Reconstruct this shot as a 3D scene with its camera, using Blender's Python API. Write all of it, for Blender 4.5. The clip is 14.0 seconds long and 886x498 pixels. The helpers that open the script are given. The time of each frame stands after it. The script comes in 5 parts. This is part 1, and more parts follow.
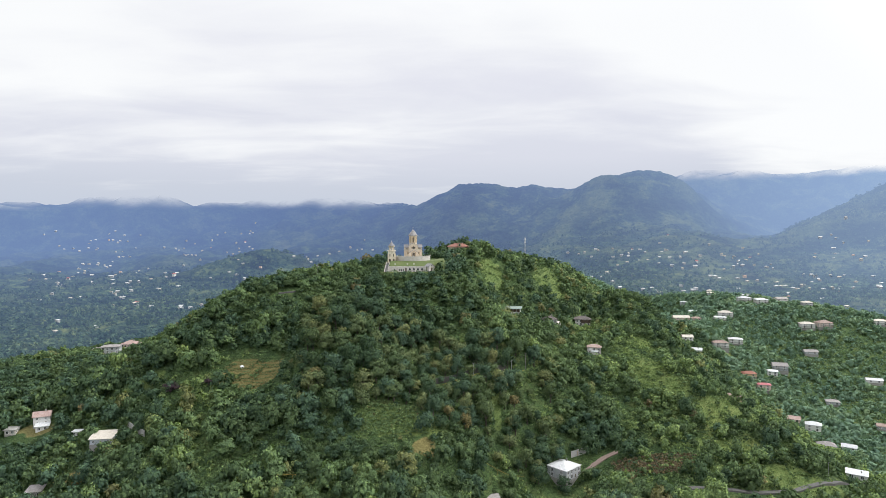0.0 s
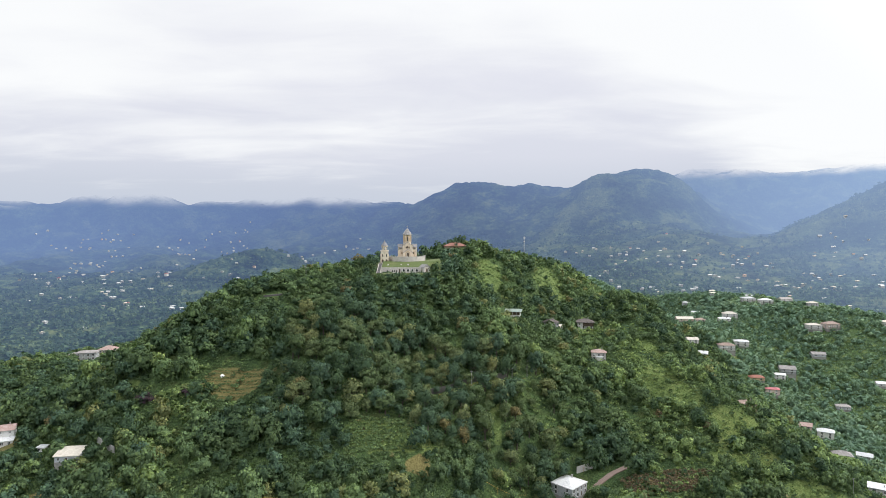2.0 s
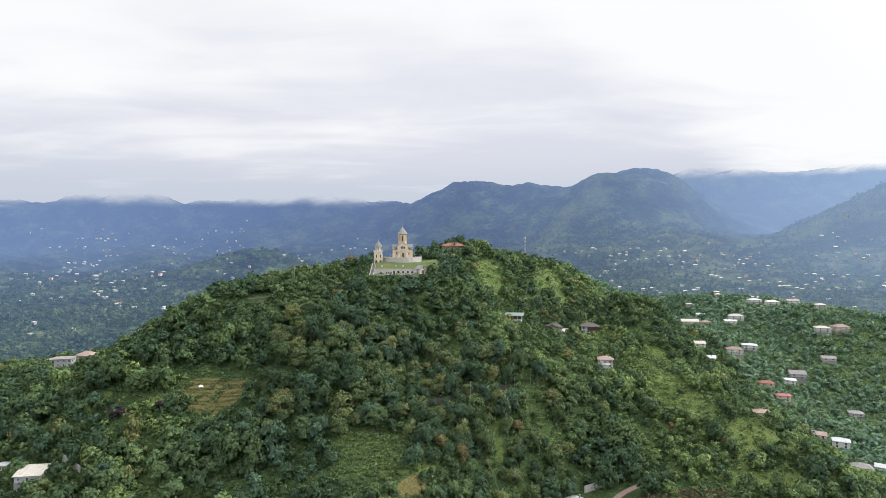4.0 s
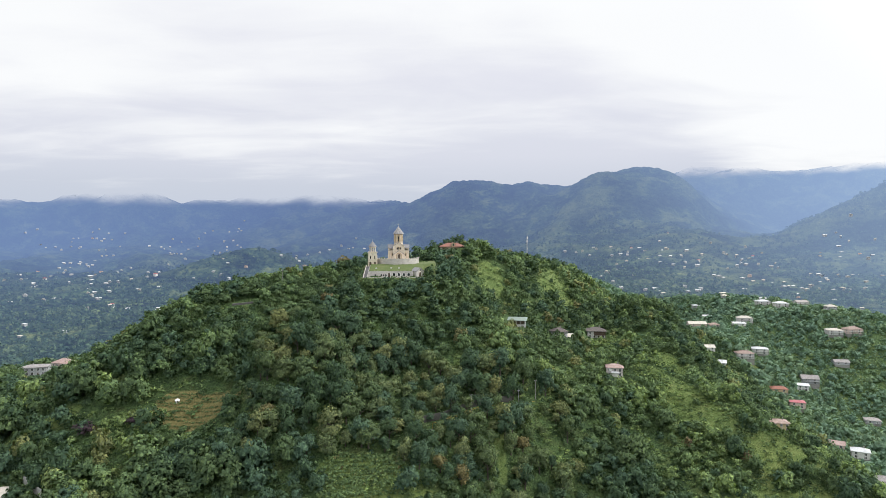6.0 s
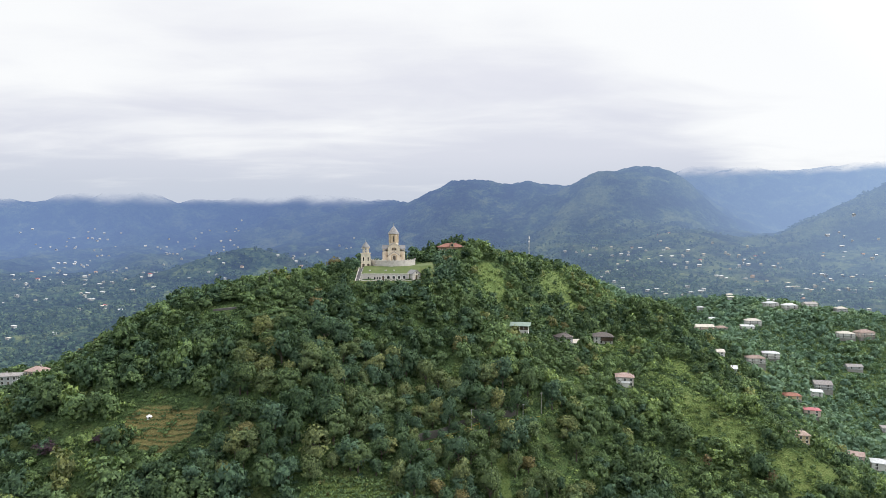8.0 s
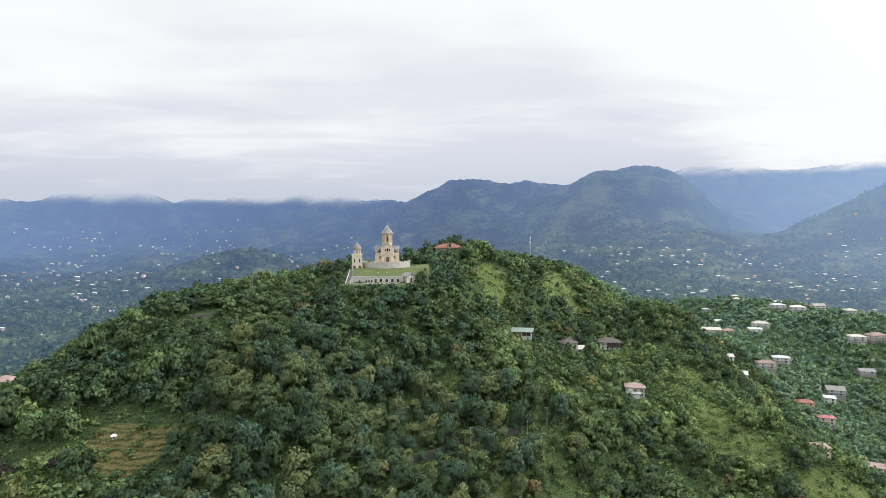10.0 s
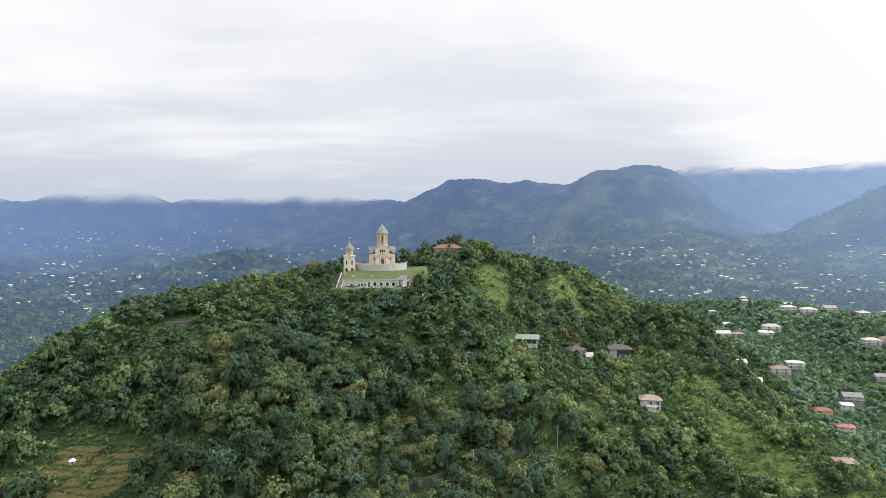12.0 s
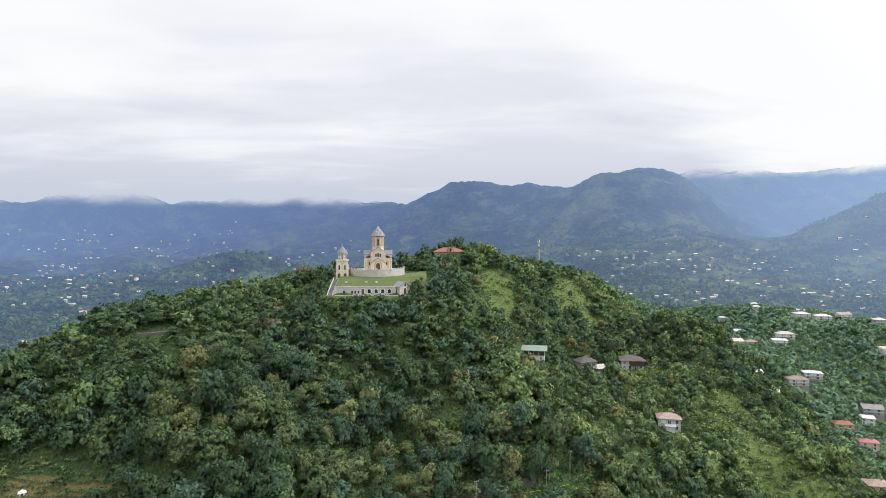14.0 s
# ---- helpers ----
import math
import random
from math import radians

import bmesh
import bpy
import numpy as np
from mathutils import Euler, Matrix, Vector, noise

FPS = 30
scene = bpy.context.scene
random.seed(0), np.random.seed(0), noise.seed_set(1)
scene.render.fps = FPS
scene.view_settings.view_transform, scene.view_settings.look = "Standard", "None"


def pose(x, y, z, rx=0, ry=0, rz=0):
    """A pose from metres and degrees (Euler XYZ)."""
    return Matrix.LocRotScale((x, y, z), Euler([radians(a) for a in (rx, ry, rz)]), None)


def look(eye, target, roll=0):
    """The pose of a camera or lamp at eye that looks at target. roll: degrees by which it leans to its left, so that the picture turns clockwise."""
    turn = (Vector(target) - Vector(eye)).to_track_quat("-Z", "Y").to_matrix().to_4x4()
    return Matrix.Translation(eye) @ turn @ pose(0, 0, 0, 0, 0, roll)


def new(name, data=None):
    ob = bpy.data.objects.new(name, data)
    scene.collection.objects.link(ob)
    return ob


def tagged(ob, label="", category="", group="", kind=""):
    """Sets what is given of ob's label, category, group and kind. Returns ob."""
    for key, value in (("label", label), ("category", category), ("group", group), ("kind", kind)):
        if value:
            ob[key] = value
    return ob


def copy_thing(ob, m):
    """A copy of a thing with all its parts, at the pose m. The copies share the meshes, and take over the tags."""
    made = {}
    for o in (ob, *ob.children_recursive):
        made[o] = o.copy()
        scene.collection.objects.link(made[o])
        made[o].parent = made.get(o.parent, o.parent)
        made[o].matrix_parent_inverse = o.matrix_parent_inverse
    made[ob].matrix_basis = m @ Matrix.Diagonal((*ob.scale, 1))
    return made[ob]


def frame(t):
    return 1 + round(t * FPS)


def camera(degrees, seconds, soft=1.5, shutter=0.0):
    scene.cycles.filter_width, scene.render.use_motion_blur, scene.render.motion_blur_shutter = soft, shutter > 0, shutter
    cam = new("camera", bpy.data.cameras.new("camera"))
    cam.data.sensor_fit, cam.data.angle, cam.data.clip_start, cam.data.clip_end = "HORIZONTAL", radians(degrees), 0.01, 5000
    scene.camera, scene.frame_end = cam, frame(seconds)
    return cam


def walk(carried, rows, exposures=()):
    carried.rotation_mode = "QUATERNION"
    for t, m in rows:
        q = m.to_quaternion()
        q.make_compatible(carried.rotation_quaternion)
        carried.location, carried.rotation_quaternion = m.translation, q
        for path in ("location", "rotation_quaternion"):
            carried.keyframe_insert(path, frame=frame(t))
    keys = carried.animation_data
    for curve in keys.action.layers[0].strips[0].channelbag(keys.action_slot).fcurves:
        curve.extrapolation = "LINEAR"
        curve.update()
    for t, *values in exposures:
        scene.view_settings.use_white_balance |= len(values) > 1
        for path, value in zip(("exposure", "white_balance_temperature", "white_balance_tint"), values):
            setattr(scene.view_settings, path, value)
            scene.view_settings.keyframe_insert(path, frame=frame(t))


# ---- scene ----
cam = camera(72.6, 14.0, soft=0.75)
METRES, EYE, TILT, LEAN, TURN = 190.0, 100.0, -1.3, 0.0, 0.0
ROWS = [
    (0.0, 0.0, 0.0, 0.0, -0.0, 0.0, -0.0),
    (0.5, 0.001, 0.0345, 0.0008, -0.11, -0.02, -0.01),
    (1.0, 0.0017, 0.0715, 0.0016, -0.12, -0.04, 0.07),
    (1.5, 0.0024, 0.1062, 0.0023, -0.2, -0.07, 0.06),
    (2.0, 0.0033, 0.1437, 0.0032, -0.32, -0.09, 0.05),
    (2.5, 0.0046, 0.1784, 0.0038, -0.36, -0.11, 0.02),
    (3.0, 0.0054, 0.2155, 0.0047, -0.43, -0.12, 0.03),
    (5.5, 0.0108, 0.3945, 0.0096, -0.56, -0.18, -0.06),
    (6.0, 0.0115, 0.4315, 0.011, -0.58, -0.19, 0.03),
    (6.5, 0.0125, 0.466, 0.012, -0.58, -0.19, 0.02),
    (7.0, 0.0136, 0.5032, 0.0129, -0.61, -0.21, 0.01),
    (7.5, 0.0144, 0.5374, 0.0136, -0.67, -0.21, -0.01),
    (8.0, 0.0158, 0.5743, 0.0145, -0.69, -0.21, 0.03),
    (10.5, 0.0227, 0.7515, 0.0173, -0.91, -0.21, 0.09),
    (11.0, 0.0232, 0.7886, 0.018, -0.94, -0.23, 0.14),
    (11.5, 0.0239, 0.823, 0.0185, -0.92, -0.23, 0.19),
    (12.0, 0.0242, 0.8607, 0.0191, -0.94, -0.21, 0.09),
    (12.5, 0.0251, 0.8954, 0.0197, -1.01, -0.21, 0.13),
    (13.0, 0.0264, 0.9333, 0.0205, -1.03, -0.21, 0.09),
    (13.5, 0.0279, 0.9672, 0.0216, -0.99, -0.05, -0.05),
    (14.0, 0.0295, 0.9992, 0.0226, -0.79, 0.05, -0.11),
]
walk(cam, [(t, pose(0, 0, EYE, TILT, LEAN, TURN) @ pose(METRES * x, METRES * y, METRES * z, 90 + pitch, roll, yaw)) for t, x, y, z, yaw, pitch, roll in ROWS])

# ---- light: a bright overcast day, the sun veiled high on the right ----
SUN_TURN, SUN_HEIGHT = radians(84), radians(40)  # clockwise from the walk's way; above the horizon
SUN_WAY = Vector((math.sin(SUN_TURN) * math.cos(SUN_HEIGHT), math.cos(SUN_TURN) * math.cos(SUN_HEIGHT), math.sin(SUN_HEIGHT)))


def put(nt, socket, value):
    """A value or another node's output into a socket."""
    if isinstance(value, bpy.types.NodeSocket):
        nt.links.new(value, socket)
    else:
        socket.default_value = value


def calc(nt, op, a, b=0.0, c=0.0):
    n = nt.nodes.new("ShaderNodeMath")
    n.operation = op
    for s, v in zip(n.inputs, (a, b, c)):
        put(nt, s, v)
    return n.outputs[0]


def vec(nt, op, a, b=(0, 0, 0)):
    n = nt.nodes.new("ShaderNodeVectorMath")
    n.operation = op
    put(nt, n.inputs[0], a)
    put(nt, n.inputs[1], b)
    return n.outputs["Value"] if op in ("DOT_PRODUCT", "LENGTH") else n.outputs["Vector"]


def noise_fac(nt, vector, scale, detail=4.0, rough=0.55, warp=0.0):
    n = nt.nodes.new("ShaderNodeTexNoise")
    put(nt, n.inputs["Vector"], vector)
    n.inputs["Scale"].default_value, n.inputs["Detail"].default_value = scale, detail
    n.inputs["Roughness"].default_value, n.inputs["Distortion"].default_value = rough, warp
    return n.outputs[0]


def span(nt, value, lo, hi, to_lo=0.0, to_hi=1.0, smooth=True):
    n = nt.nodes.new("ShaderNodeMapRange")
    n.interpolation_type = "SMOOTHSTEP" if smooth else "LINEAR"
    for s, v in zip(n.inputs, (value, lo, hi, to_lo, to_hi)):
        put(nt, s, v)
    return n.outputs[0]


def ramp(nt, fac, stops):
    n = nt.nodes.new("ShaderNodeValToRGB")
    while len(n.color_ramp.elements) < len(stops):
        n.color_ramp.elements.new(0.5)
    for e, (at, colour) in zip(n.color_ramp.elements, stops):
        e.position, e.color = at, (*colour, 1)
    put(nt, n.inputs[0], fac)
    return n.outputs[0]


def blend(nt, fac, a, b, how="MIX"):
    n = nt.nodes.new("ShaderNodeMix")
    n.data_type, n.blend_type = "RGBA", how
    put(nt, n.inputs[0], fac)
    for s, v in ((n.inputs[6], a), (n.inputs[7], b)):
        put(nt, s, v if isinstance(v, bpy.types.NodeSocket) else (*v, 1))
    return n.outputs[2]


def make_world():
    w = bpy.data.worlds.new("overcast_sky")
    scene.world = w
    w.use_nodes = True
    nt = w.node_tree
    nt.nodes.clear()
    sky = nt.nodes.new("ShaderNodeTexSky")
    sky.sky_type, sky.sun_disc = "NISHITA", False
    sky.sun_elevation, sky.sun_rotation = SUN_HEIGHT, SUN_TURN
    clear = blend(nt, 1.0, sky.outputs[0], (0.10, 0.10, 0.10), "MULTIPLY")
    way = nt.nodes.new("ShaderNodeTexCoord").outputs["Generated"]
    parts = nt.nodes.new("ShaderNodeSeparateXYZ")
    nt.links.new(way, parts.inputs[0])
    up = calc(nt, "MAXIMUM", parts.outputs[2], 0.0)
    flat = calc(nt, "ADD", up, 0.10)
    deck = nt.nodes.new("ShaderNodeCombineXYZ")
    nt.links.new(calc(nt, "DIVIDE", parts.outputs[0], flat), deck.inputs[0])
    nt.links.new(calc(nt, "DIVIDE", parts.outputs[1], flat), deck.inputs[1])
    streak = nt.nodes.new("ShaderNodeMapping")
    nt.links.new(deck.outputs[0], streak.inputs[0])
    streak.inputs["Location"].default_value, streak.inputs["Rotation"].default_value, streak.inputs["Scale"].default_value = (2.1, 0.4, 0), (0, 0, -0.12), (0.55, 1.0, 1.0)
    broad = noise_fac(nt, streak.outputs[0], 0.75, 3.0, 0.45, 0.3)
    fine = noise_fac(nt, vec(nt, "ADD", streak.outputs[0], (1.0, 5.2, 0)), 2.2, 6.0, 0.55, 0.4)
    cover = calc(nt, "ADD", calc(nt, "MULTIPLY", broad, 0.62), calc(nt, "MULTIPLY", fine, 0.38))
    sunny = calc(nt, "MAXIMUM", vec(nt, "DOT_PRODUCT", way, tuple(SUN_WAY)), 0.0)
    thin = calc(nt, "MULTIPLY", calc(nt, "SUBTRACT", cover, 0.5), 3.3)
    thin = calc(nt, "ADD", thin, span(nt, up, 0.16, 0.40, 0.0, 0.55))
    thin = calc(nt, "SUBTRACT", thin, span(nt, up, 0.02, 0.15, 0.42, 0.0))
    thin = calc(nt, "ADD", thin, span(nt, sunny, 0.36, 0.58, 0.0, 1.0))
    # a thinner part of the deck over the west
    thin = calc(nt, "ADD", thin, span(nt, vec(nt, "DOT_PRODUCT", way, (-0.62, 0.69, 0.37)), 0.93, 1.0, 0.0, 0.55))
    grey = ramp(nt, span(nt, up, 0.0, 0.25, 0.0, 1.0, False), [(0.0, (0.54, 0.61, 0.74)), (0.3, (0.62, 0.66, 0.76)), (0.5, (0.72, 0.74, 0.83)), (1.0, (0.80, 0.81, 0.89))])
    colour = blend(nt, span(nt, thin, -0.25, 0.85), grey, (1.0, 1.01, 1.02))
    # the deck is far brighter overhead and towards the veiled sun than the eye can hold
    glow = calc(nt, "ADD", span(nt, up, 0.30, 0.95, 1.0, 1.9), span(nt, sunny, 0.60, 1.0, 0.0, 0.9))
    colour = vec(nt, "SCALE", colour)
    put(nt, nt.nodes[-1].inputs["Scale"], glow)
    colour = blend(nt, 0.05, colour, clear)
    back = nt.nodes.new("ShaderNodeBackground")
    put(nt, back.inputs["Color"], colour)
    back.inputs["Strength"].default_value = 1.0
    out = nt.nodes.new("ShaderNodeOutputWorld")
    nt.links.new(back.outputs[0], out.inputs[0])


make_world()
sun = new("sun", bpy.data.lights.new("sun", "SUN"))
sun.data.energy, sun.data.angle, sun.data.color = 1.9, radians(18), (1.0, 0.96, 0.9)
sun.matrix_world = look(SUN_WAY * 900, (0, 0, 0))
scene.view_settings.exposure = 0.0

# ---- materials ----
def begin(name):
    m = bpy.data.materials.new(name)
    m.use_nodes = True
    nt = m.node_tree
    nt.nodes.clear()
    bsdf = nt.nodes.new("ShaderNodeBsdfPrincipled")
    out = nt.nodes.new("ShaderNodeOutputMaterial")
    nt.links.new(bsdf.outputs[0], out.inputs[0])
    return m, nt, bsdf, out


def place(nt):
    return nt.nodes.new("ShaderNodeNewGeometry").outputs["Position"]


def bump(nt, bsdf, height, strength=0.4, distance=0.1):
    n = nt.nodes.new("ShaderNodeBump")
    n.inputs["Strength"].default_value, n.inputs["Distance"].default_value = strength, distance
    put(nt, n.inputs["Height"], height)
    nt.links.new(n.outputs[0], bsdf.inputs["Normal"])


def surface(name, dark, light, stain, scale=1.0, rough=0.85, metallic=0.0, courses=None):
    """A weathered surface: fine grain, broad stains and a little variation from thing to thing."""
    m, nt, bsdf, _ = begin(name)
    p = place(nt)
    grain, broad = noise_fac(nt, p, 2.5 * scale, 6.0, 0.65), noise_fac(nt, p, 0.35 * scale, 4.0, 0.6, 0.6)
    colour = ramp(nt, grain, [(0.3, dark), (0.7, light)])
    colour = blend(nt, span(nt, broad, 0.5, 0.72, 0.0, 0.75), colour, stain)
    shade = nt.nodes.new("ShaderNodeObjectInfo").outputs["Random"]
    colour = blend(nt, 1.0, colour, ramp(nt, shade, [(0.0, (0.86, 0.86, 0.88)), (1.0, (1.0, 1.0, 1.0))]), "MULTIPLY")
    height = grain
    if courses:
        b = nt.nodes.new("ShaderNodeTexBrick")
        put(nt, b.inputs["Vector"], courses_vector(nt, p))
        b.inputs["Scale"].default_value = 1.0
        b.inputs["Brick Width"].default_value, b.inputs["Row Height"].default_value = courses
        b.inputs["Mortar Size"].default_value = 0.03
        b.inputs["Color1"].default_value, b.inputs["Color2"].default_value = (1, 1, 1, 1), (0.80, 0.79, 0.77, 1)
        b.inputs["Mortar"].default_value = (0.62, 0.60, 0.56, 1)
        colour = blend(nt, 0.6, colour, b.outputs["Color"], "MULTIPLY")
    put(nt, bsdf.inputs["Base Color"], colour)
    bsdf.inputs["Roughness"].default_value, bsdf.inputs["Metallic"].default_value = rough, metallic
    bump(nt, bsdf, height, 0.35, 0.06)
    return m


def courses_vector(nt, p):
    s = nt.nodes.new("ShaderNodeSeparateXYZ")
    nt.links.new(p, s.inputs[0])
    c = nt.nodes.new("ShaderNodeCombineXYZ")
    nt.links.new(calc(nt, "ADD", s.outputs[0], s.outputs[1]), c.inputs[0])
    nt.links.new(s.outputs[2], c.inputs[1])
    return c.outputs[0]


def seams(name, dark, light, pitch=0.5, rough=0.45, metallic=0.3):
    """Ribbed sheet metal or rows of tiles, running down the slope."""
    m, nt, bsdf, _ = begin(name)
    tc = nt.nodes.new("ShaderNodeTexCoord").outputs["Object"]
    w = nt.nodes.new("ShaderNodeTexWave")
    nt.links.new(tc, w.inputs["Vector"])
    w.inputs["Scale"].default_value = 0.31 / pitch
    rust = noise_fac(nt, place(nt), 0.8, 6.0, 0.65, 0.8)
    colour = ramp(nt, rust, [(0.32, dark), (0.62, light)])
    shade = nt.nodes.new("ShaderNodeObjectInfo").outputs["Random"]
    colour = blend(nt, 1.0, colour, ramp(nt, shade, [(0.0, (0.8, 0.8, 0.82)), (1.0, (1.0, 1.0, 1.0))]), "MULTIPLY")
    put(nt, bsdf.inputs["Base Color"], colour)
    bsdf.inputs["Roughness"].default_value, bsdf.inputs["Metallic"].default_value = rough, metallic
    bump(nt, bsdf, w.outputs["Fac"], 0.5, 0.05)
    return m


def haze_glow(nt, p, shader, broad):
    """Bluish haze mixed into the far background as emission, for kilometres of damp air."""
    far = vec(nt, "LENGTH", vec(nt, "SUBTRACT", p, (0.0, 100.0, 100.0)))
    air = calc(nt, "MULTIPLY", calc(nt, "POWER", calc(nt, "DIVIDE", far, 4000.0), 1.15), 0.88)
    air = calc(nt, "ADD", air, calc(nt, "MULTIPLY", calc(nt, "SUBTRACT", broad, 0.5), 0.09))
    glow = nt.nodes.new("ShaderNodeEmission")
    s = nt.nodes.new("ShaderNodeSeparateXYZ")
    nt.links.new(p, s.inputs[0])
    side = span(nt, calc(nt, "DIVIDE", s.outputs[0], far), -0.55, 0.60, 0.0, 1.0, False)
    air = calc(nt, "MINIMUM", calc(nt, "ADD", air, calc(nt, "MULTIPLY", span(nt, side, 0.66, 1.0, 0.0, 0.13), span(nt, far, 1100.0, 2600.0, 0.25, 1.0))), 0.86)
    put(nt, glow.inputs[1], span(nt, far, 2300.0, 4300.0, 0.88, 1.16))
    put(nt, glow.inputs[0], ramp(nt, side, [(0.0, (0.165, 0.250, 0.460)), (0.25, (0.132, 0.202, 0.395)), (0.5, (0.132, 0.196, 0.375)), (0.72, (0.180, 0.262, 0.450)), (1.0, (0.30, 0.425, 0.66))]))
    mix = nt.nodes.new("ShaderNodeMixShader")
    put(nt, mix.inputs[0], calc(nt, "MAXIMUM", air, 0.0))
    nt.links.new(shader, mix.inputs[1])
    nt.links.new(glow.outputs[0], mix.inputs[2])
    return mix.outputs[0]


def leaves(name, stops, by_object, distant=False, even=0.0):
    """Foliage: one hue per tree, each leaf spray a little different."""
    m, nt, bsdf, out = begin(name)
    if by_object:
        hue = nt.nodes.new("ShaderNodeObjectInfo").outputs["Random"]
    else:
        a = nt.nodes.new("ShaderNodeAttribute")
        a.attribute_name = "hue"
        hue = a.outputs["Fac"]
    spray = nt.nodes.new("ShaderNodeNewGeometry").outputs["Random Per Island"]
    colour = ramp(nt, hue, stops)
    colour = blend(nt, 1.0, colour, ramp(nt, spray, [(0.0, (0.66, 0.70, 0.72)), (0.6, (1.04, 1.04, 1.0)), (1.0, (1.5, 1.42, 1.15))]), "MULTIPLY")
    p = place(nt)
    colour = blend(nt, 1.0, colour, ramp(nt, noise_fac(nt, p, 1.3, 4.0, 0.65), [(0.34, (0.62, 0.64, 0.66)), (0.5, (1.02, 1.02, 1.0)), (0.66, (1.48, 1.44, 1.3))]), "MULTIPLY")
    colour = blend(nt, even, colour, ramp(nt, hue, stops))
    put(nt, bsdf.inputs["Base Color"], colour)
    bsdf.inputs["Roughness"].default_value = 0.75
    bsdf.inputs["Specular IOR Level"].default_value = 0.12
    thin = nt.nodes.new("ShaderNodeBsdfTranslucent")
    put(nt, thin.inputs[0], blend(nt, 1.0, colour, (1.2, 1.25, 0.75), "MULTIPLY"))
    mix = nt.nodes.new("ShaderNodeMixShader")
    mix.inputs[0].default_value = 0.22
    nt.links.new(bsdf.outputs[0], mix.inputs[1])
    nt.links.new(thin.outputs[0], mix.inputs[2])
    shader = mix.outputs[0]
    # haze in front of the far trees is emitted by their leaves
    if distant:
        shader = haze_glow(nt, p, shader, noise_fac(nt, p, 0.0022, 4.0, 0.55, 0.5))
    nt.links.new(shader, out.inputs[0])
    return m


# red and blue raised slightly, putting a little haze into the greens
WOOD_HUES = [(0.0, (0.080, 0.137, 0.098)), (0.14, (0.061, 0.106, 0.072)), (0.30, (0.060, 0.102, 0.059)), (0.5, (0.086, 0.131, 0.066)),
             (0.72, (0.125, 0.192, 0.098)), (0.88, (0.178, 0.250, 0.107)), (0.955, (0.164, 0.145, 0.081)), (1.0, (0.123, 0.092, 0.074))]
# pale and bluish: the side valley's haze is put into these leaf colours
HAZED_HUES = [(0.0, (0.108, 0.184, 0.142)), (0.5, (0.150, 0.238, 0.168)), (1.0, (0.205, 0.295, 0.175))]
SINGLE_HUES = [(0.0, (0.082, 0.139, 0.101)), (0.2, (0.063, 0.107, 0.072)), (0.4, (0.061, 0.104, 0.061)), (0.6, (0.091, 0.134, 0.067)), (0.85, (0.136, 0.175, 0.093)), (0.97, (0.171, 0.194, 0.093)), (1.0, (0.188, 0.168, 0.089))]
leaf_tree = leaves("tree_leaves", SINGLE_HUES, True)
leaf_wood = leaves("woodland_leaves", WOOD_HUES, False)
# contrast evened out too, as part of the painted haze
leaf_hazed = leaves("hazed_valley_leaves", HAZED_HUES, False, False, 0.75)
DISTANT_HUES = [(0.0, (0.050, 0.095, 0.075)), (0.5, (0.085, 0.140, 0.090)), (1.0, (0.150, 0.205, 0.110))]
leaf_purple = leaves("purple_leaves", [(0.0, (0.045, 0.032, 0.046)), (1.0, (0.065, 0.045, 0.060))], True)
leaf_distant = leaves("hazed_distant_leaves", DISTANT_HUES, False, True)
bark = surface("bark", (0.05, 0.04, 0.03), (0.13, 0.11, 0.09), (0.08, 0.085, 0.06), 2.0)
sandstone = surface("golden_sandstone", (0.76, 0.64, 0.49), (0.86, 0.76, 0.62), (0.70, 0.59, 0.46), 1.0, 0.85, 0.0, (0.9, 0.45))
sandstone_pale = surface("pale_sandstone", (0.74, 0.67, 0.55), (0.84, 0.77, 0.65), (0.64, 0.57, 0.46), 1.0, 0.85, 0.0, (0.9, 0.45))
sandstone_trim = surface("brown_sandstone", (0.46, 0.34, 0.22), (0.58, 0.45, 0.30), (0.36, 0.27, 0.17))
rubble = surface("grey_white_stone", (0.52, 0.49, 0.46), (0.72, 0.69, 0.65), (0.40, 0.37, 0.33), 1.2, 0.9, 0.0, (1.1, 0.5))
slate = surface("grey_stone_slabs", (0.20, 0.195, 0.20), (0.29, 0.285, 0.29), (0.17, 0.17, 0.17), 1.5, 0.8)
paving = surface("pale_paving", (0.42, 0.40, 0.36), (0.55, 0.53, 0.49), (0.36, 0.34, 0.30))
plaster_white = surface("white_plaster", (0.62, 0.62, 0.60), (0.74, 0.74, 0.72), (0.46, 0.46, 0.44), 0.7)
plaster_grey = surface("grey_plaster", (0.36, 0.38, 0.40), (0.48, 0.50, 0.52), (0.30, 0.31, 0.31), 0.7)
plaster_blue = surface("pale_blue_plaster", (0.44, 0.48, 0.53), (0.54, 0.58, 0.62), (0.36, 0.38, 0.40), 0.7)
plaster_ochre = surface("ochre_plaster", (0.50, 0.40, 0.24), (0.62, 0.51, 0.33), (0.42, 0.34, 0.23), 0.7)
plaster_rose = surface("rose_plaster", (0.56, 0.45, 0.40), (0.68, 0.57, 0.51), (0.48, 0.41, 0.37), 0.7)
dark_stone = surface("mossy_dark_stone", (0.045, 0.045, 0.04), (0.10, 0.095, 0.085), (0.04, 0.05, 0.035))
pale_concrete = surface("pale_blockwork", (0.42, 0.42, 0.41), (0.56, 0.55, 0.53), (0.33, 0.32, 0.30), 0.8, 0.9, 0.0, (0.8, 0.4))
concrete = surface("bare_concrete", (0.24, 0.24, 0.23), (0.36, 0.35, 0.33), (0.17, 0.17, 0.15), 0.8, 0.9)
